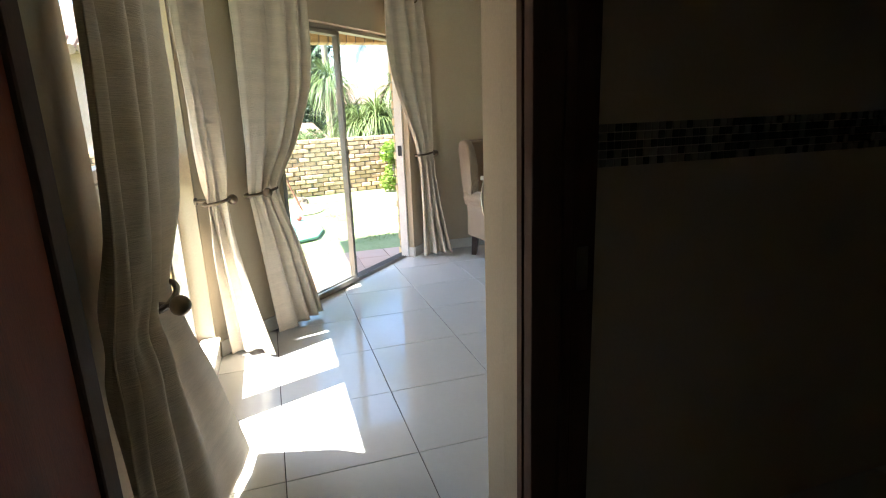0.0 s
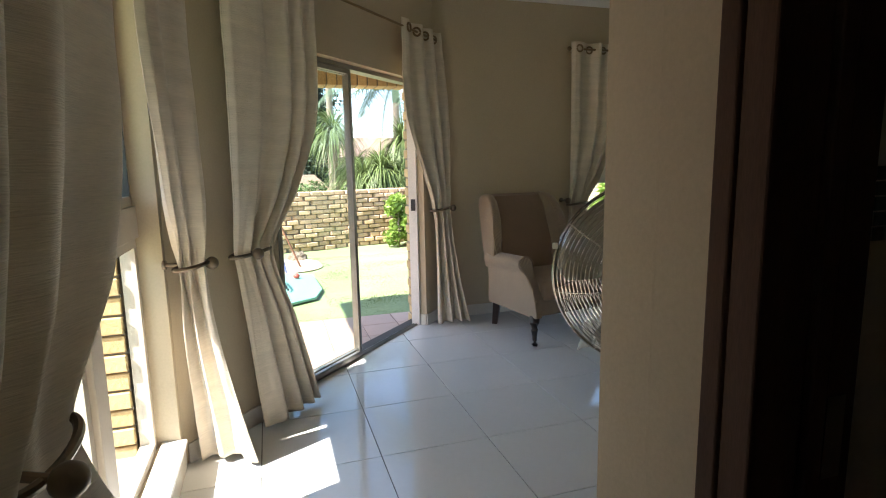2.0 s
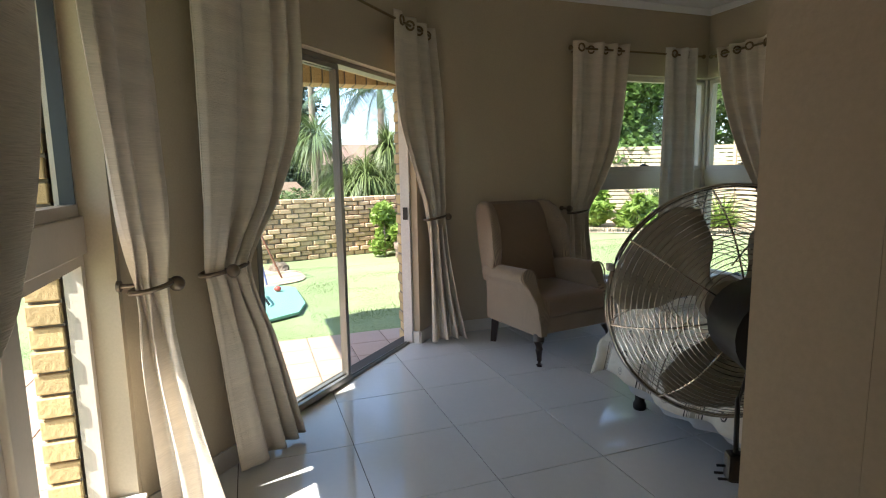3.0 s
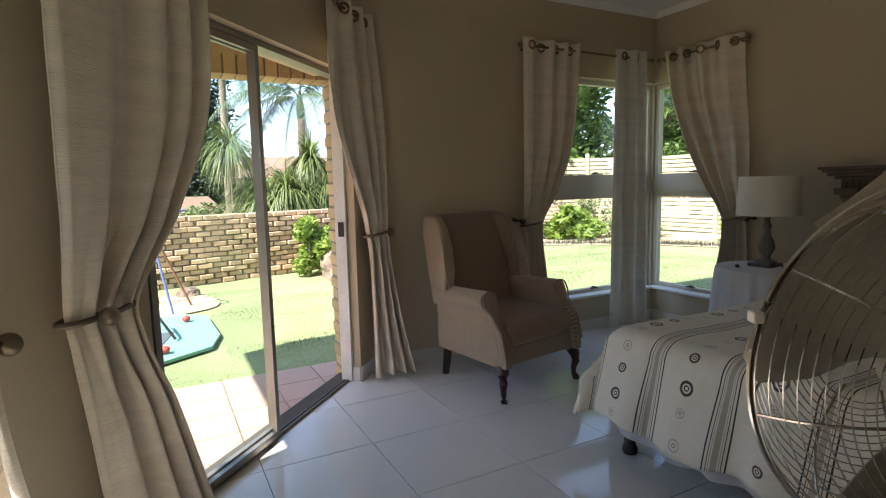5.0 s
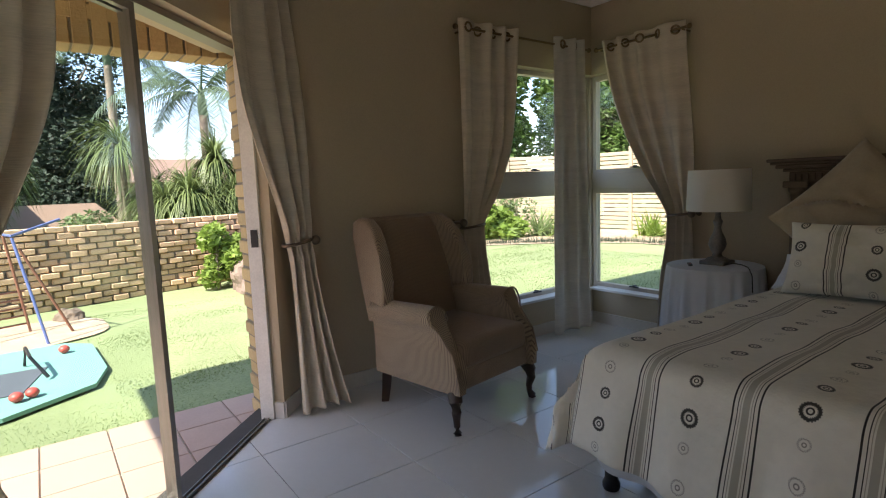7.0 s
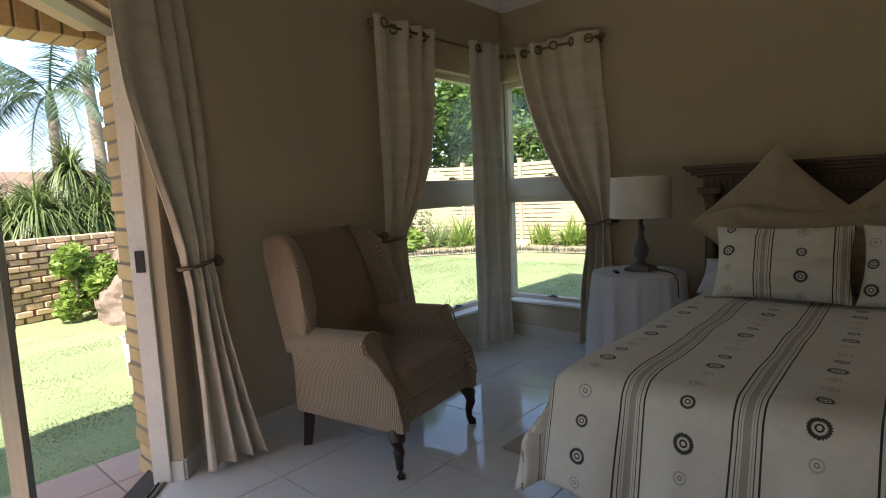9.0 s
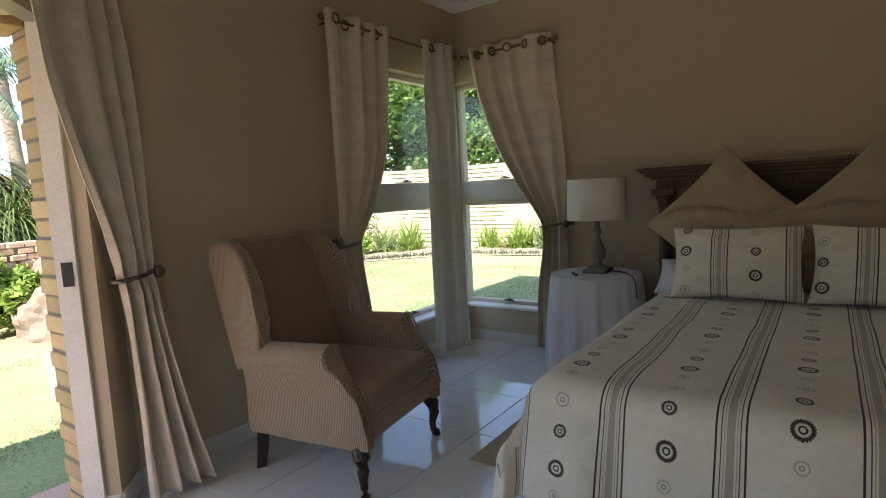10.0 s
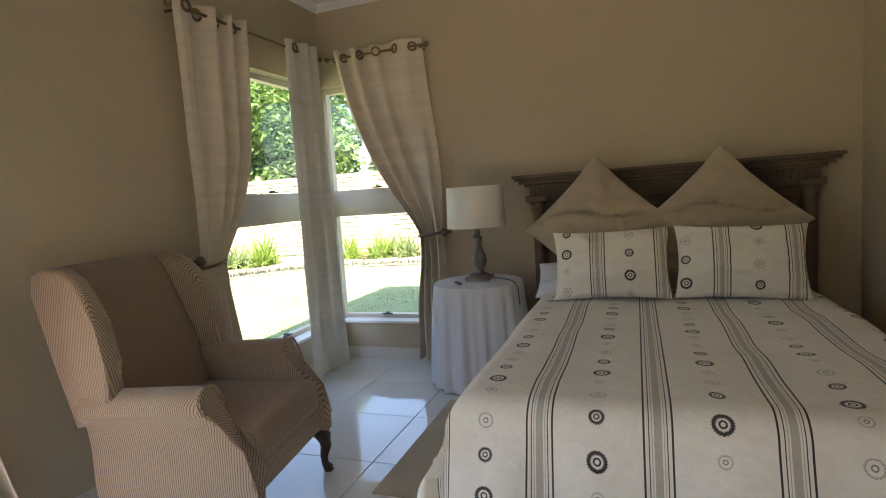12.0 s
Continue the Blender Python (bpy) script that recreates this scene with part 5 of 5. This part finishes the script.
def strap_palm(at, heads, seed, label, length=1.1):
    """A branched trunk, each head a mop of narrow hanging leaves."""
    r = random.Random(seed)
    t = thing("ponytail_palm", at, label, "palm tree", "garden palms")
    for hx, hy, hz in heads:
        part("trunk", tube([(hx * 0.1, hy * 0.1, -0.1), (hx * 0.5, hy * 0.5, hz * 0.5), (hx, hy, hz)], [0.12, 0.08, 0.05], 8), M_TRUNK, t, smooth=True)
        verts, faces = [], []
        for _ in range(420):
            an, rise = r.uniform(0, 6.283), r.uniform(-0.2, 1.4)
            d = Vector((math.cos(an) * math.cos(rise), math.sin(an) * math.cos(rise), math.sin(rise)))
            p = Vector((hx, hy, hz + r.uniform(-0.1, 0.1)))
            L = length * r.uniform(0.7, 1.15)
            s = d.cross(Vector((0, 0, 1))).normalized()
            prev = None
            for k in range(8):
                w = 0.013 * (1 - (k / 7) ** 2) + 0.002
                i0 = len(verts)
                verts.extend([tuple(p - s * w), tuple(p + s * w)])
                if prev is not None:
                    faces.append((prev, prev + 1, i0 + 1, i0))
                prev = i0
                d = (d + Vector((0, 0, -0.32))).normalized()
                p = p + d * (L / 7)
        mesh_part("leaf_head", verts, faces, M_PONY, t)
    return t


def strap_clump(at, n, length, seed, label, material, name="strap_leaf_plant", width=0.016):
    r = random.Random(seed)
    verts, faces = [], []
    for _ in range(n):
        an, rise = r.uniform(0, 6.283), r.uniform(0.6, 1.45)
        d = Vector((math.cos(an) * math.cos(rise), math.sin(an) * math.cos(rise), math.sin(rise)))
        p = Vector((r.gauss(0, 0.12), r.gauss(0, 0.12), 0))
        s = d.cross(Vector((0, 0, 1))).normalized()
        prev = None
        L = length * r.uniform(0.6, 1.1)
        for k in range(6):
            w = width * (1 - (k / 5) ** 2) + 0.002
            i0 = len(verts)
            verts.extend([tuple(p - s * w), tuple(p + s * w)])
            if prev is not None:
                faces.append((prev, prev + 1, i0 + 1, i0))
            prev = i0
            d = (d + Vector((0, 0, -0.22))).normalized()
            p = p + d * (L / 5)
    me = bpy.data.meshes.new(name)
    me.from_pydata(verts, [], faces)
    me.materials.append(material)
    ob = new(name, me)
    ob.location = at
    return tagged(ob, label, "plant", "flower bed plants")


feather_palm((3.5, 15.4, GZ), 3.35, 2.4, 17, 21, "feathery green palm with arching fronds behind the brick wall")
feather_palm((1.9, 17.0, GZ), 4.6, 2.1, 14, 22, "tall feathery palm against the sky", 0.12)
feather_palm((4.7, 16.6, GZ), 6.8, 2.4, 14, 23, "tall palm with a slender grey trunk", 0.15, (-0.4, 0))
strap_palm((3.3, 13.9, GZ), [(0.0, 0.0, 2.1), (-0.6, 0.1, 1.45), (0.5, 0.0, 1.5), (0.1, 0.3, 1.3)], 24, "ponytail palm with hanging strap leaves behind the brick wall")
strap_palm((1.65, 14.2, GZ), [(0.0, 0.0, 2.35), (0.5, 0.2, 1.4)], 25, "ponytail palm beside the dark tree")
strap_palm((2.6, 13.2, GZ), [(0.0, 0.0, 1.35), (0.45, 0.1, 1.15), (-0.4, 0.2, 1.2), (0.9, 0.1, 1.3)], 27, "low ponytail palm with hanging leaves behind the brick wall")
strap_palm((-0.35, 13.4, GZ), [(0, 0, 2.1), (-0.4, 0.3, 1.6)], 26, "ponytail palm at the dark tree's foot")
tree("tree", (0.95, 20.5, GZ), 5.6, 2.0, 31, M_LEAFDARK, "dense dark conifer beyond the garden wall", 42000, 0.075, 0.1, 34, 0.2)
tree("tree", (-2.6, 21.5, GZ), 5.2, 2.2, 32, M_LEAFDARK, "dense dark conifer beyond the garden wall", 30000, 0.08, 0.1, 28, 0.2)
tree("shrub", (2.38, 10.7, GZ), 0.95, 0.42, 33, M_SHRUB, "bright green shrub in front of the brick wall", 1500, 0.06, 0.2, 12, 0.03, group="garden shrubs")
tree("shrub", (2.9, 10.9, GZ), 0.75, 0.45, 34, M_SHRUB, "yellow-green low shrub among the boulders", 1200, 0.06, 0.2, 10, 0.03, group="garden shrubs")
tree("shrub", (0.85, 12.3, GZ), 1.25, 0.5, 35, M_LEAF2, "grey-green shrub behind the wall", 1300, 0.05, 0.5, 10, 0.04, group="garden shrubs")
tree("tree", (12.3, 16.2, GZ), 6.4, 2.6, 36, M_LEAF, "tall leafy green tree beyond the fence", 52000, 0.115, 0.2, 36, 0.2)
tree("tree", (16.5, 14.0, GZ), 5.8, 2.6, 37, M_LEAF, "tall leafy green tree beyond the fence", 40000, 0.12, 0.2, 32, 0.2)
tree("tree", (18.5, 10.0, GZ), 4.6, 2.2, 38, M_LEAF2, "broad olive-green tree beyond the fence", 28000, 0.12, 0.25, 22, 0.2)
tree("tree", (9.4, 17.5, GZ), 5.8, 2.2, 39, M_LEAF2, "tall leafy tree beyond the fence", 32000, 0.11, 0.18, 30, 0.2)

# flower bed along the fence
bm = bmesh.new()
bed_in = [(7.0, 12.7), (8.6, 11.6), (9.5, 10.9), (10.3, 10.1), (10.8, 9.2), (11.0, 7.6), (11.0, 5.5), (11.0, 2.0)]
bed_out = [(8.0, 15.6), (10.2, 14.4), (12.0, 13.2), (13.0, 11.6), (13.2, 9.8), (13.2, 7.6), (13.2, 5.5), (13.2, 2.0)]
va = [bm.verts.new((x, y, GZ + 0.02)) for x, y in bed_in]
vb = [bm.verts.new((x, y, GZ + 0.06)) for x, y in bed_out]
for i in range(len(va) - 1):
    bm.faces.new((va[i], va[i + 1], vb[i + 1], vb[i]))
tagged(finish("flower_bed", bm, M_SOIL), "pale mulched flower bed along the fence", "flower bed", kind="structure")
for k, (x, y, n_, L_) in enumerate(((12.2, 8.8, 160, 0.85), (12.3, 8.1, 130, 0.8), (12.2, 9.6, 110, 0.75), (12.3, 7.2, 120, 0.7), (11.3, 11.5, 150, 1.0), (10.9, 12.0, 120, 0.9), (12.1, 6.3, 100, 0.7), (10.0, 12.9, 120, 1.2))):
    strap_clump((x, y, GZ + 0.03), n_, L_, 50 + k, "clump of green strap leaves in the flower bed", M_BLADES if k % 2 else M_SHRUB, width=0.022)
for k, (x, y, h) in enumerate(((9.4, 12.6, 0.8), (9.9, 12.2, 0.7), (8.8, 13.1, 0.9))):
    tree("shrub", (x, y, GZ), h, 0.5, 60 + k, M_SHRUB, "broad-leaved green shrub in the flower bed", 500, 0.16, 0.15, 8, 0.03, group="garden shrubs")
tree("shrub", (10.9, 12.9, GZ), 1.7, 0.55, 66, M_LEAF2, "twiggy olive shrub by the fence", 900, 0.05, 0.15, 14, 0.03, group="garden shrubs")
rnd = random.Random(9)
verts, faces = [], []
for _ in range(5000):
    s = rnd.random() * 6.99
    i = int(s)
    q = s - i
    x = bed_in[i][0] + (bed_in[i + 1][0] - bed_in[i][0]) * q + rnd.uniform(0, 0.4)
    y = bed_in[i][1] + (bed_in[i + 1][1] - bed_in[i][1]) * q + rnd.uniform(0, 0.4)
    tuft(x, y, rnd.uniform(0.06, 0.18))
me = bpy.data.meshes.new("border_grass")
me.from_pydata(verts, [], faces)
me.materials.append(M_LEAFDARK)
tagged(new("border_grass", me), "dark low edging grass along the flower bed", "grass", kind="stuff")

# slatted fence in panels
slat_mesh = None
line = [(6.5, 17.0), (8.2, 16.0), (9.9, 15.0), (11.6, 14.0), (13.3, 13.0), (13.4, 11.0), (13.4, 9.0), (13.4, 7.0), (13.4, 5.0), (13.4, 3.0)]
FH = 2.24
for (ax, ay), (bx_, by_) in zip(line, line[1:]):
    L = math.hypot(bx_ - ax, by_ - ay)
    fp = thing("fence_panel", (ax, ay, GZ), "pale timber fence panel of horizontal slats", "fence", "garden fence panels", math.degrees(math.atan2(by_ - ay, bx_ - ax)))
    part("post", box((-0.05, -0.06, 0), (0.05, 0.06, FH + 0.08), 0.01), M_FENCE, fp)
    first = None
    for k in range(18):
        if first is None:
            first = part("slat", box((0.052, -0.015, 0.0), (L - 0.052, 0.015, 0.096), 0.006, 1), M_FENCE, fp)
            o = first
        else:
            o = bpy.data.objects.new("slat", first.data)
            scene.collection.objects.link(o)
            o.parent = fp
        o.location = (0, 0.006 * (-1) ** k, 0.05 + 0.12 * k)

# neighbour's house beyond the palms
nh = thing("house", (5.2, 27, GZ), "neighbouring house with a low brown tiled roof", "house")
part("wall", box((-6, -2, 0), (5, 3, 2.0)), M_PLASTER, nh)
bm = bmesh.new()
v = [bm.verts.new(p) for p in ((-6.5, -2.6, 1.95), (5.5, -2.6, 1.95), (5.5, 3.6, 1.95), (-6.5, 3.6, 1.95), (-4, 0.5, 2.95), (3, 0.5, 2.95))]
for f in ((0, 1, 5, 4), (1, 2, 5), (2, 3, 4, 5), (3, 0, 4), (3, 2, 1, 0)):
    bm.faces.new([v[i] for i in f])
part("roof", bm, M_ROOFTILE, nh)
for k in range(3):
    wn_ = part("window", box((-4.5 + 3 * k, -2.05, 0.8), (-3.2 + 3 * k, -1.99, 1.7)), M_ALU, nh)
# house across the side garden, seen slantwise through the tall window
sg_ = thing("house", (-7.0, 15.5, GZ), "neighbouring house with a mauve plastered wall and tiled eaves", "house")
part("wall", box((-6, -1.5, 0), (5.4, 2.5, 3.1), 0.01), M_PINK, sg_)
bm = bmesh.new()
v = [bm.verts.new(p) for p in ((-6.4, -2.0, 3.02), (5.8, -2.0, 3.02), (5.8, 3.0, 3.02), (-6.4, 3.0, 3.02), (-4.2, 0.5, 4.3), (3.6, 0.5, 4.3))]
for f in ((0, 1, 5, 4), (1, 2, 5), (2, 3, 4, 5), (3, 0, 4), (3, 2, 1, 0)):
    bm.faces.new([v[i] for i in f])
roof_ = part("roof", bm, M_ROOFTILE, sg_)
et = None
for k in range(40):
    if et is None:
        et = part("eave_tile", tube([(0, -2.06, 3.05), (0, -1.5, 3.33)], 0.11, 8), M_ROOFTILE, roof_, smooth=True)
        o = et
    else:
        o = bpy.data.objects.new("eave_tile", et.data)
        scene.collection.objects.link(o)
        o.parent = roof_
    o.location = (-3.0 + 0.22 * k, 0, 0)
# dark thatched shed roof left of the palms
sh = thing("garden_shed", (0.4, 16.2, GZ), "low dark timber shed behind the garden wall", "shed")
part("wall", box((-1.6, -0.8, 0), (1.0, 0.8, 0.9)), M_FRAMEWOOD, sh)
bm = bmesh.new()
v = [bm.verts.new(p) for p in ((-1.9, -1.1, 0.88), (1.3, -1.1, 0.88), (1.3, 1.1, 0.88), (-1.9, 1.1, 0.88), (-1.5, 0, 1.35), (0.9, 0, 1.35))]
for f in ((0, 1, 5, 4), (1, 2, 5), (2, 3, 4, 5), (3, 0, 4), (3, 2, 1, 0)):
    bm.faces.new([v[i] for i in f])
part("roof", bm, M_ROOFTILE, sh)
# boundary wall seen through the west window
bw = structure("wall_boundary", box((-6.2, -2.0, GZ), (-6.0, 7.6, 3.3), 0.02), M_PINK, "plastered boundary wall across the side garden", "wall")


# ---- pieces: tiles and bricks, last ----
def piece(name, me, parent, loc, rz=0.0):
    o = bpy.data.objects.new(name, me)
    scene.collection.objects.link(o)
    o.parent = parent
    o.location = loc
    o.rotation_euler = (0, 0, rz)
    return o


def piece_mesh(name, size, material, bevel=0.002):
    bm = box([-s / 2 for s in size], [s / 2 for s in size], bevel, 1)
    me = bpy.data.meshes.new(name)
    bmesh.ops.recalc_face_normals(bm, faces=bm.faces[:])
    bm.to_mesh(me)
    bm.free()
    me.materials.append(material)
    return me


TS = 0.567
tile_me = piece_mesh("tile", (TS - 0.004, TS - 0.004, 0.012), M_TILE, 0.0015)


def inside(x, y):
    if x > EX or y > NY or x < WX:
        return False
    if y < SY - 0.14 and x > 2.5:
        return False
    return (Vector((x, y)) - P0).dot(DN) > -0.3


for i in range(-2, 9):
    for j in range(-6, 7):
        cx, cy = 0.50 + TS * (i + 0.5), 4.22 + TS * (j - 3.5)
        if any(inside(cx + ox * TS / 2, cy + oy * TS / 2) for ox in (-1, 0, 1) for oy in (-1, 0, 1)):
            # pieces that would pass under the outer leaf of the cut corner are cut along it
            corners = [(cx + ox * (TS / 2 - 0.002), cy + oy * (TS / 2 - 0.002)) for ox, oy in ((-1, -1), (1, -1), (1, 1), (-1, 1))]
            dist = [(Vector(c) - P0).dot(DN) + 0.078 for c in corners]
            if min(dist) >= 0:
                piece("tile", tile_me, floor, (cx, cy, -0.0062))
            elif max(dist) > 0.01:
                poly = []
                for k in range(4):
                    a, b = corners[k], corners[(k + 1) % 4]
                    da, db = dist[k], dist[(k + 1) % 4]
                    if da >= 0:
                        poly.append((a[0] - cx, a[1] - cy))
                    if da * db < 0:
                        q = da / (da - db)
                        poly.append((a[0] + (b[0] - a[0]) * q - cx, a[1] + (b[1] - a[1]) * q - cy))
                o = part("tile", prism(poly, -0.006, 0.006), M_TILE, floor)
                o.location = (cx, cy, -0.0062)

# patio slab and its terracotta tiles
PZ = -0.05
patio = structure("pavement", prism([(-3.2, 1.4), (-0.70, 1.4), (-0.70, 3.46), (-0.5, 3.42), (1.32, 5.31), (1.32, 5.6), (5.0, 5.6), (5.0, 5.84), (-3.2, 5.84)], GZ - 0.05, PZ - 0.012), M_GROUTPALE, "terracotta tiled patio outside the sliding door", "patio")
PS = 0.33
pt = piece_mesh("patio_tile", (PS - 0.008, PS - 0.008, 0.014), M_PATIO, 0.002)
for i in range(-9, 16):
    for j in range(0, 13):
        cx, cy = 0.145 + PS * (i + 0.5), 5.84 - PS * (j + 0.5)
        if cx > 4.83 or cx < -3.0 or (cx > 1.5 and cy < 5.55):
            continue
        corners = [(cx + ox * (PS / 2 - 0.004), cy + oy * (PS / 2 - 0.004)) for ox, oy in ((-1, -1), (1, -1), (1, 1), (-1, 1))]
        dist = [-((Vector(c) - P0).dot(DN) + 0.125) for c in corners]
        if cx > 1.5:
            dist = [1, 1, 1, 1]
        if min(dist) >= 0:
            piece("patio_tile", pt, patio, (cx, cy, PZ - 0.007))
        elif max(dist) > 0.02 and cx < 1.5:
            poly = []
            for k in range(4):
                a, b = corners[k], corners[(k + 1) % 4]
                da, db = dist[k], dist[(k + 1) % 4]
                if da >= 0:
                    poly.append((a[0] - cx, a[1] - cy))
                if da * db < 0:
                    q = da / (da - db)
                    poly.append((a[0] + (b[0] - a[0]) * q - cx, a[1] + (b[1] - a[1]) * q - cy))
            o = part("patio_tile", prism(poly, -0.007, 0.007), M_PATIO, patio)
            o.location = (cx, cy, PZ - 0.007)

# brick pier beside the door and the brick beam over the patio's edge
pier = structure("wall_brick_pier", box((1.275, 5.345, -0.1), (1.50, 5.56, 2.42)), M_MORTAR, "yellow face-brick pier beside the sliding door", "brick pier")
bh = 0.0857
pb = piece_mesh("brick", (0.225, 0.225, bh - 0.012), M_BRICK, 0.004)
for k in range(29):
    piece("brick", pb, pier, (1.375 + (0.012 if k % 2 else 0.0) , 5.452 - (0.006 if k % 3 else 0.0), -0.06 + bh * (k + 0.5)), 0.0)
pier2 = structure("wall_brick_west", box((WX - 0.275, 3.235, -0.1), (WX - 0.172, 3.41, 2.42)), M_MORTAR, "yellow face-brick edge beside the tall window", "brick wall")
pb2 = piece_mesh("brick", (0.108, 0.216, bh - 0.012), M_BRICK, 0.004)
for k in range(29):
    piece("brick", pb2, pier2, (WX - 0.226, 3.325 - (0.010 if k % 2 else 0.0), -0.06 + bh * (k + 0.5)))
beam = structure("wall_brick_beam", box((-0.70, 5.37, 2.105), (1.262, 5.56, 2.419)), M_MORTAR, "yellow brick soldier course spanning the patio corner", "brick beam")
sb = piece_mesh("brick", (0.074, 0.205, 0.215), M_BRICK, 0.004)
for k in range(23):
    piece("brick", sb, beam, (1.215 - 0.0857 * k, 5.462 + 0.003 * math.sin(k * 2.3), 2.100 + 0.108))
st = piece_mesh("brick", (0.222, 0.205, 0.075), M_BRICK, 0.004)
for k in range(9):
    for r_ in range(2):
        piece("brick", st, beam, (1.14 - 0.235 * k - 0.11 * r_, 5.462, 2.262 + 0.0857 * r_))
beam2 = structure("wall_brick_beam_west", box((-0.90, 3.43, 2.105), (-0.702, 5.56, 2.419)), M_MORTAR, "yellow brick soldier course along the side garden", "brick beam")
sb2 = piece_mesh("brick", (0.21, 0.074, 0.215), M_BRICK, 0.004)
for k in range(24):
    piece("brick", sb2, beam2, (-0.801, 3.48 + 0.0857 * k, 2.208))
beam3 = structure("wall_brick_lintel", box((WX - T - 0.12, 1.4, 2.20), (WX - T - 0.002, 3.428, 2.419)), M_MORTAR, "yellow brick course over the tall window", "brick beam")
sb3 = piece_mesh("brick", (0.126, 0.074, 0.19), M_BRICK, 0.004)
for k in range(23):
    piece("brick", sb3, beam3, (WX - T - 0.062, 1.45 + 0.0857 * k, 2.295))

# mosaic band in the bathroom
mo_a = piece_mesh("mosaic_tile", (0.021, 0.004, 0.021), M_MOSA, 0.001)
mo_b = piece_mesh("mosaic_tile", (0.021, 0.004, 0.021), M_MOSB, 0.001)
rnd = random.Random(2)
for i in range(50):
    for j in range(5):
        piece("mosaic_tile", mo_a if rnd.random() < (0.3, 0.6, 0.75, 0.6, 0.45)[j] else mo_b, wall_bath, (0.85 + 0.0235 * i, 1.1978, 1.30 + 0.0235 * j))

# garden wall of rough brick
GA, GB = Vector((-4.2, 9.75)), Vector((5.6, 12.25))
gd = (GB - GA).normalized()
gl_ = (GB - GA).length
gn = Vector((gd.y, -gd.x))
GH = 13
core = [GA + gn * -0.085, GB + gn * -0.085, GB + gn * 0.08, GA + gn * 0.08]
gw = structure("wall_garden", prism([tuple(p) for p in core], GZ - 0.1, GZ + 0.085 * GH - 0.01), M_MORTAR, "weathered brown brick garden wall behind the lawn", "garden wall")
gbm = [piece_mesh("brick", (0.215 - 0.012 * q, 0.22, 0.066 + 0.004 * q), M_GARDENBRICK, 0.008) for q in range(3)]
rnd = random.Random(6)
rest_v, rest_f = [], []
rz = math.atan2(gd.y, gd.x)
for r_ in range(GH):
    n_b = int(gl_ / 0.232)
    for k in range(n_b):
        s = 0.232 * (k + 0.5 + 0.5 * (r_ % 2)) + rnd.uniform(-0.012, 0.012)
        c = GA + gd * s + gn * rnd.uniform(-0.012, 0.045)
        z = GZ + 0.085 * (r_ + 0.5)
        if -0.6 < c.x < 4.0:
            piece("brick", gbm[rnd.randrange(3)], gw, (c.x, c.y, z), rz + rnd.uniform(-0.06, 0.06))
        else:
            i0 = len(rest_v)
            for dx, dy, dz in ((-1, -1, -1), (1, -1, -1), (1, 1, -1), (-1, 1, -1), (-1, -1, 1), (1, -1, 1), (1, 1, 1), (-1, 1, 1)):
                p = c + gd * dx * 0.106 + gn * dy * -0.11
                rest_v.append((p.x, p.y, z + dz * 0.034))
            for f in ((0, 3, 2, 1), (4, 5, 6, 7), (0, 1, 5, 4), (1, 2, 6, 5), (2, 3, 7, 6), (3, 0, 4, 7)):
                rest_f.append([i0 + q for q in f])
ob = mesh_part("far_bricks", rest_v, rest_f, M_GARDENBRICK_ISL, gw)
tagged(ob, kind="stuff")
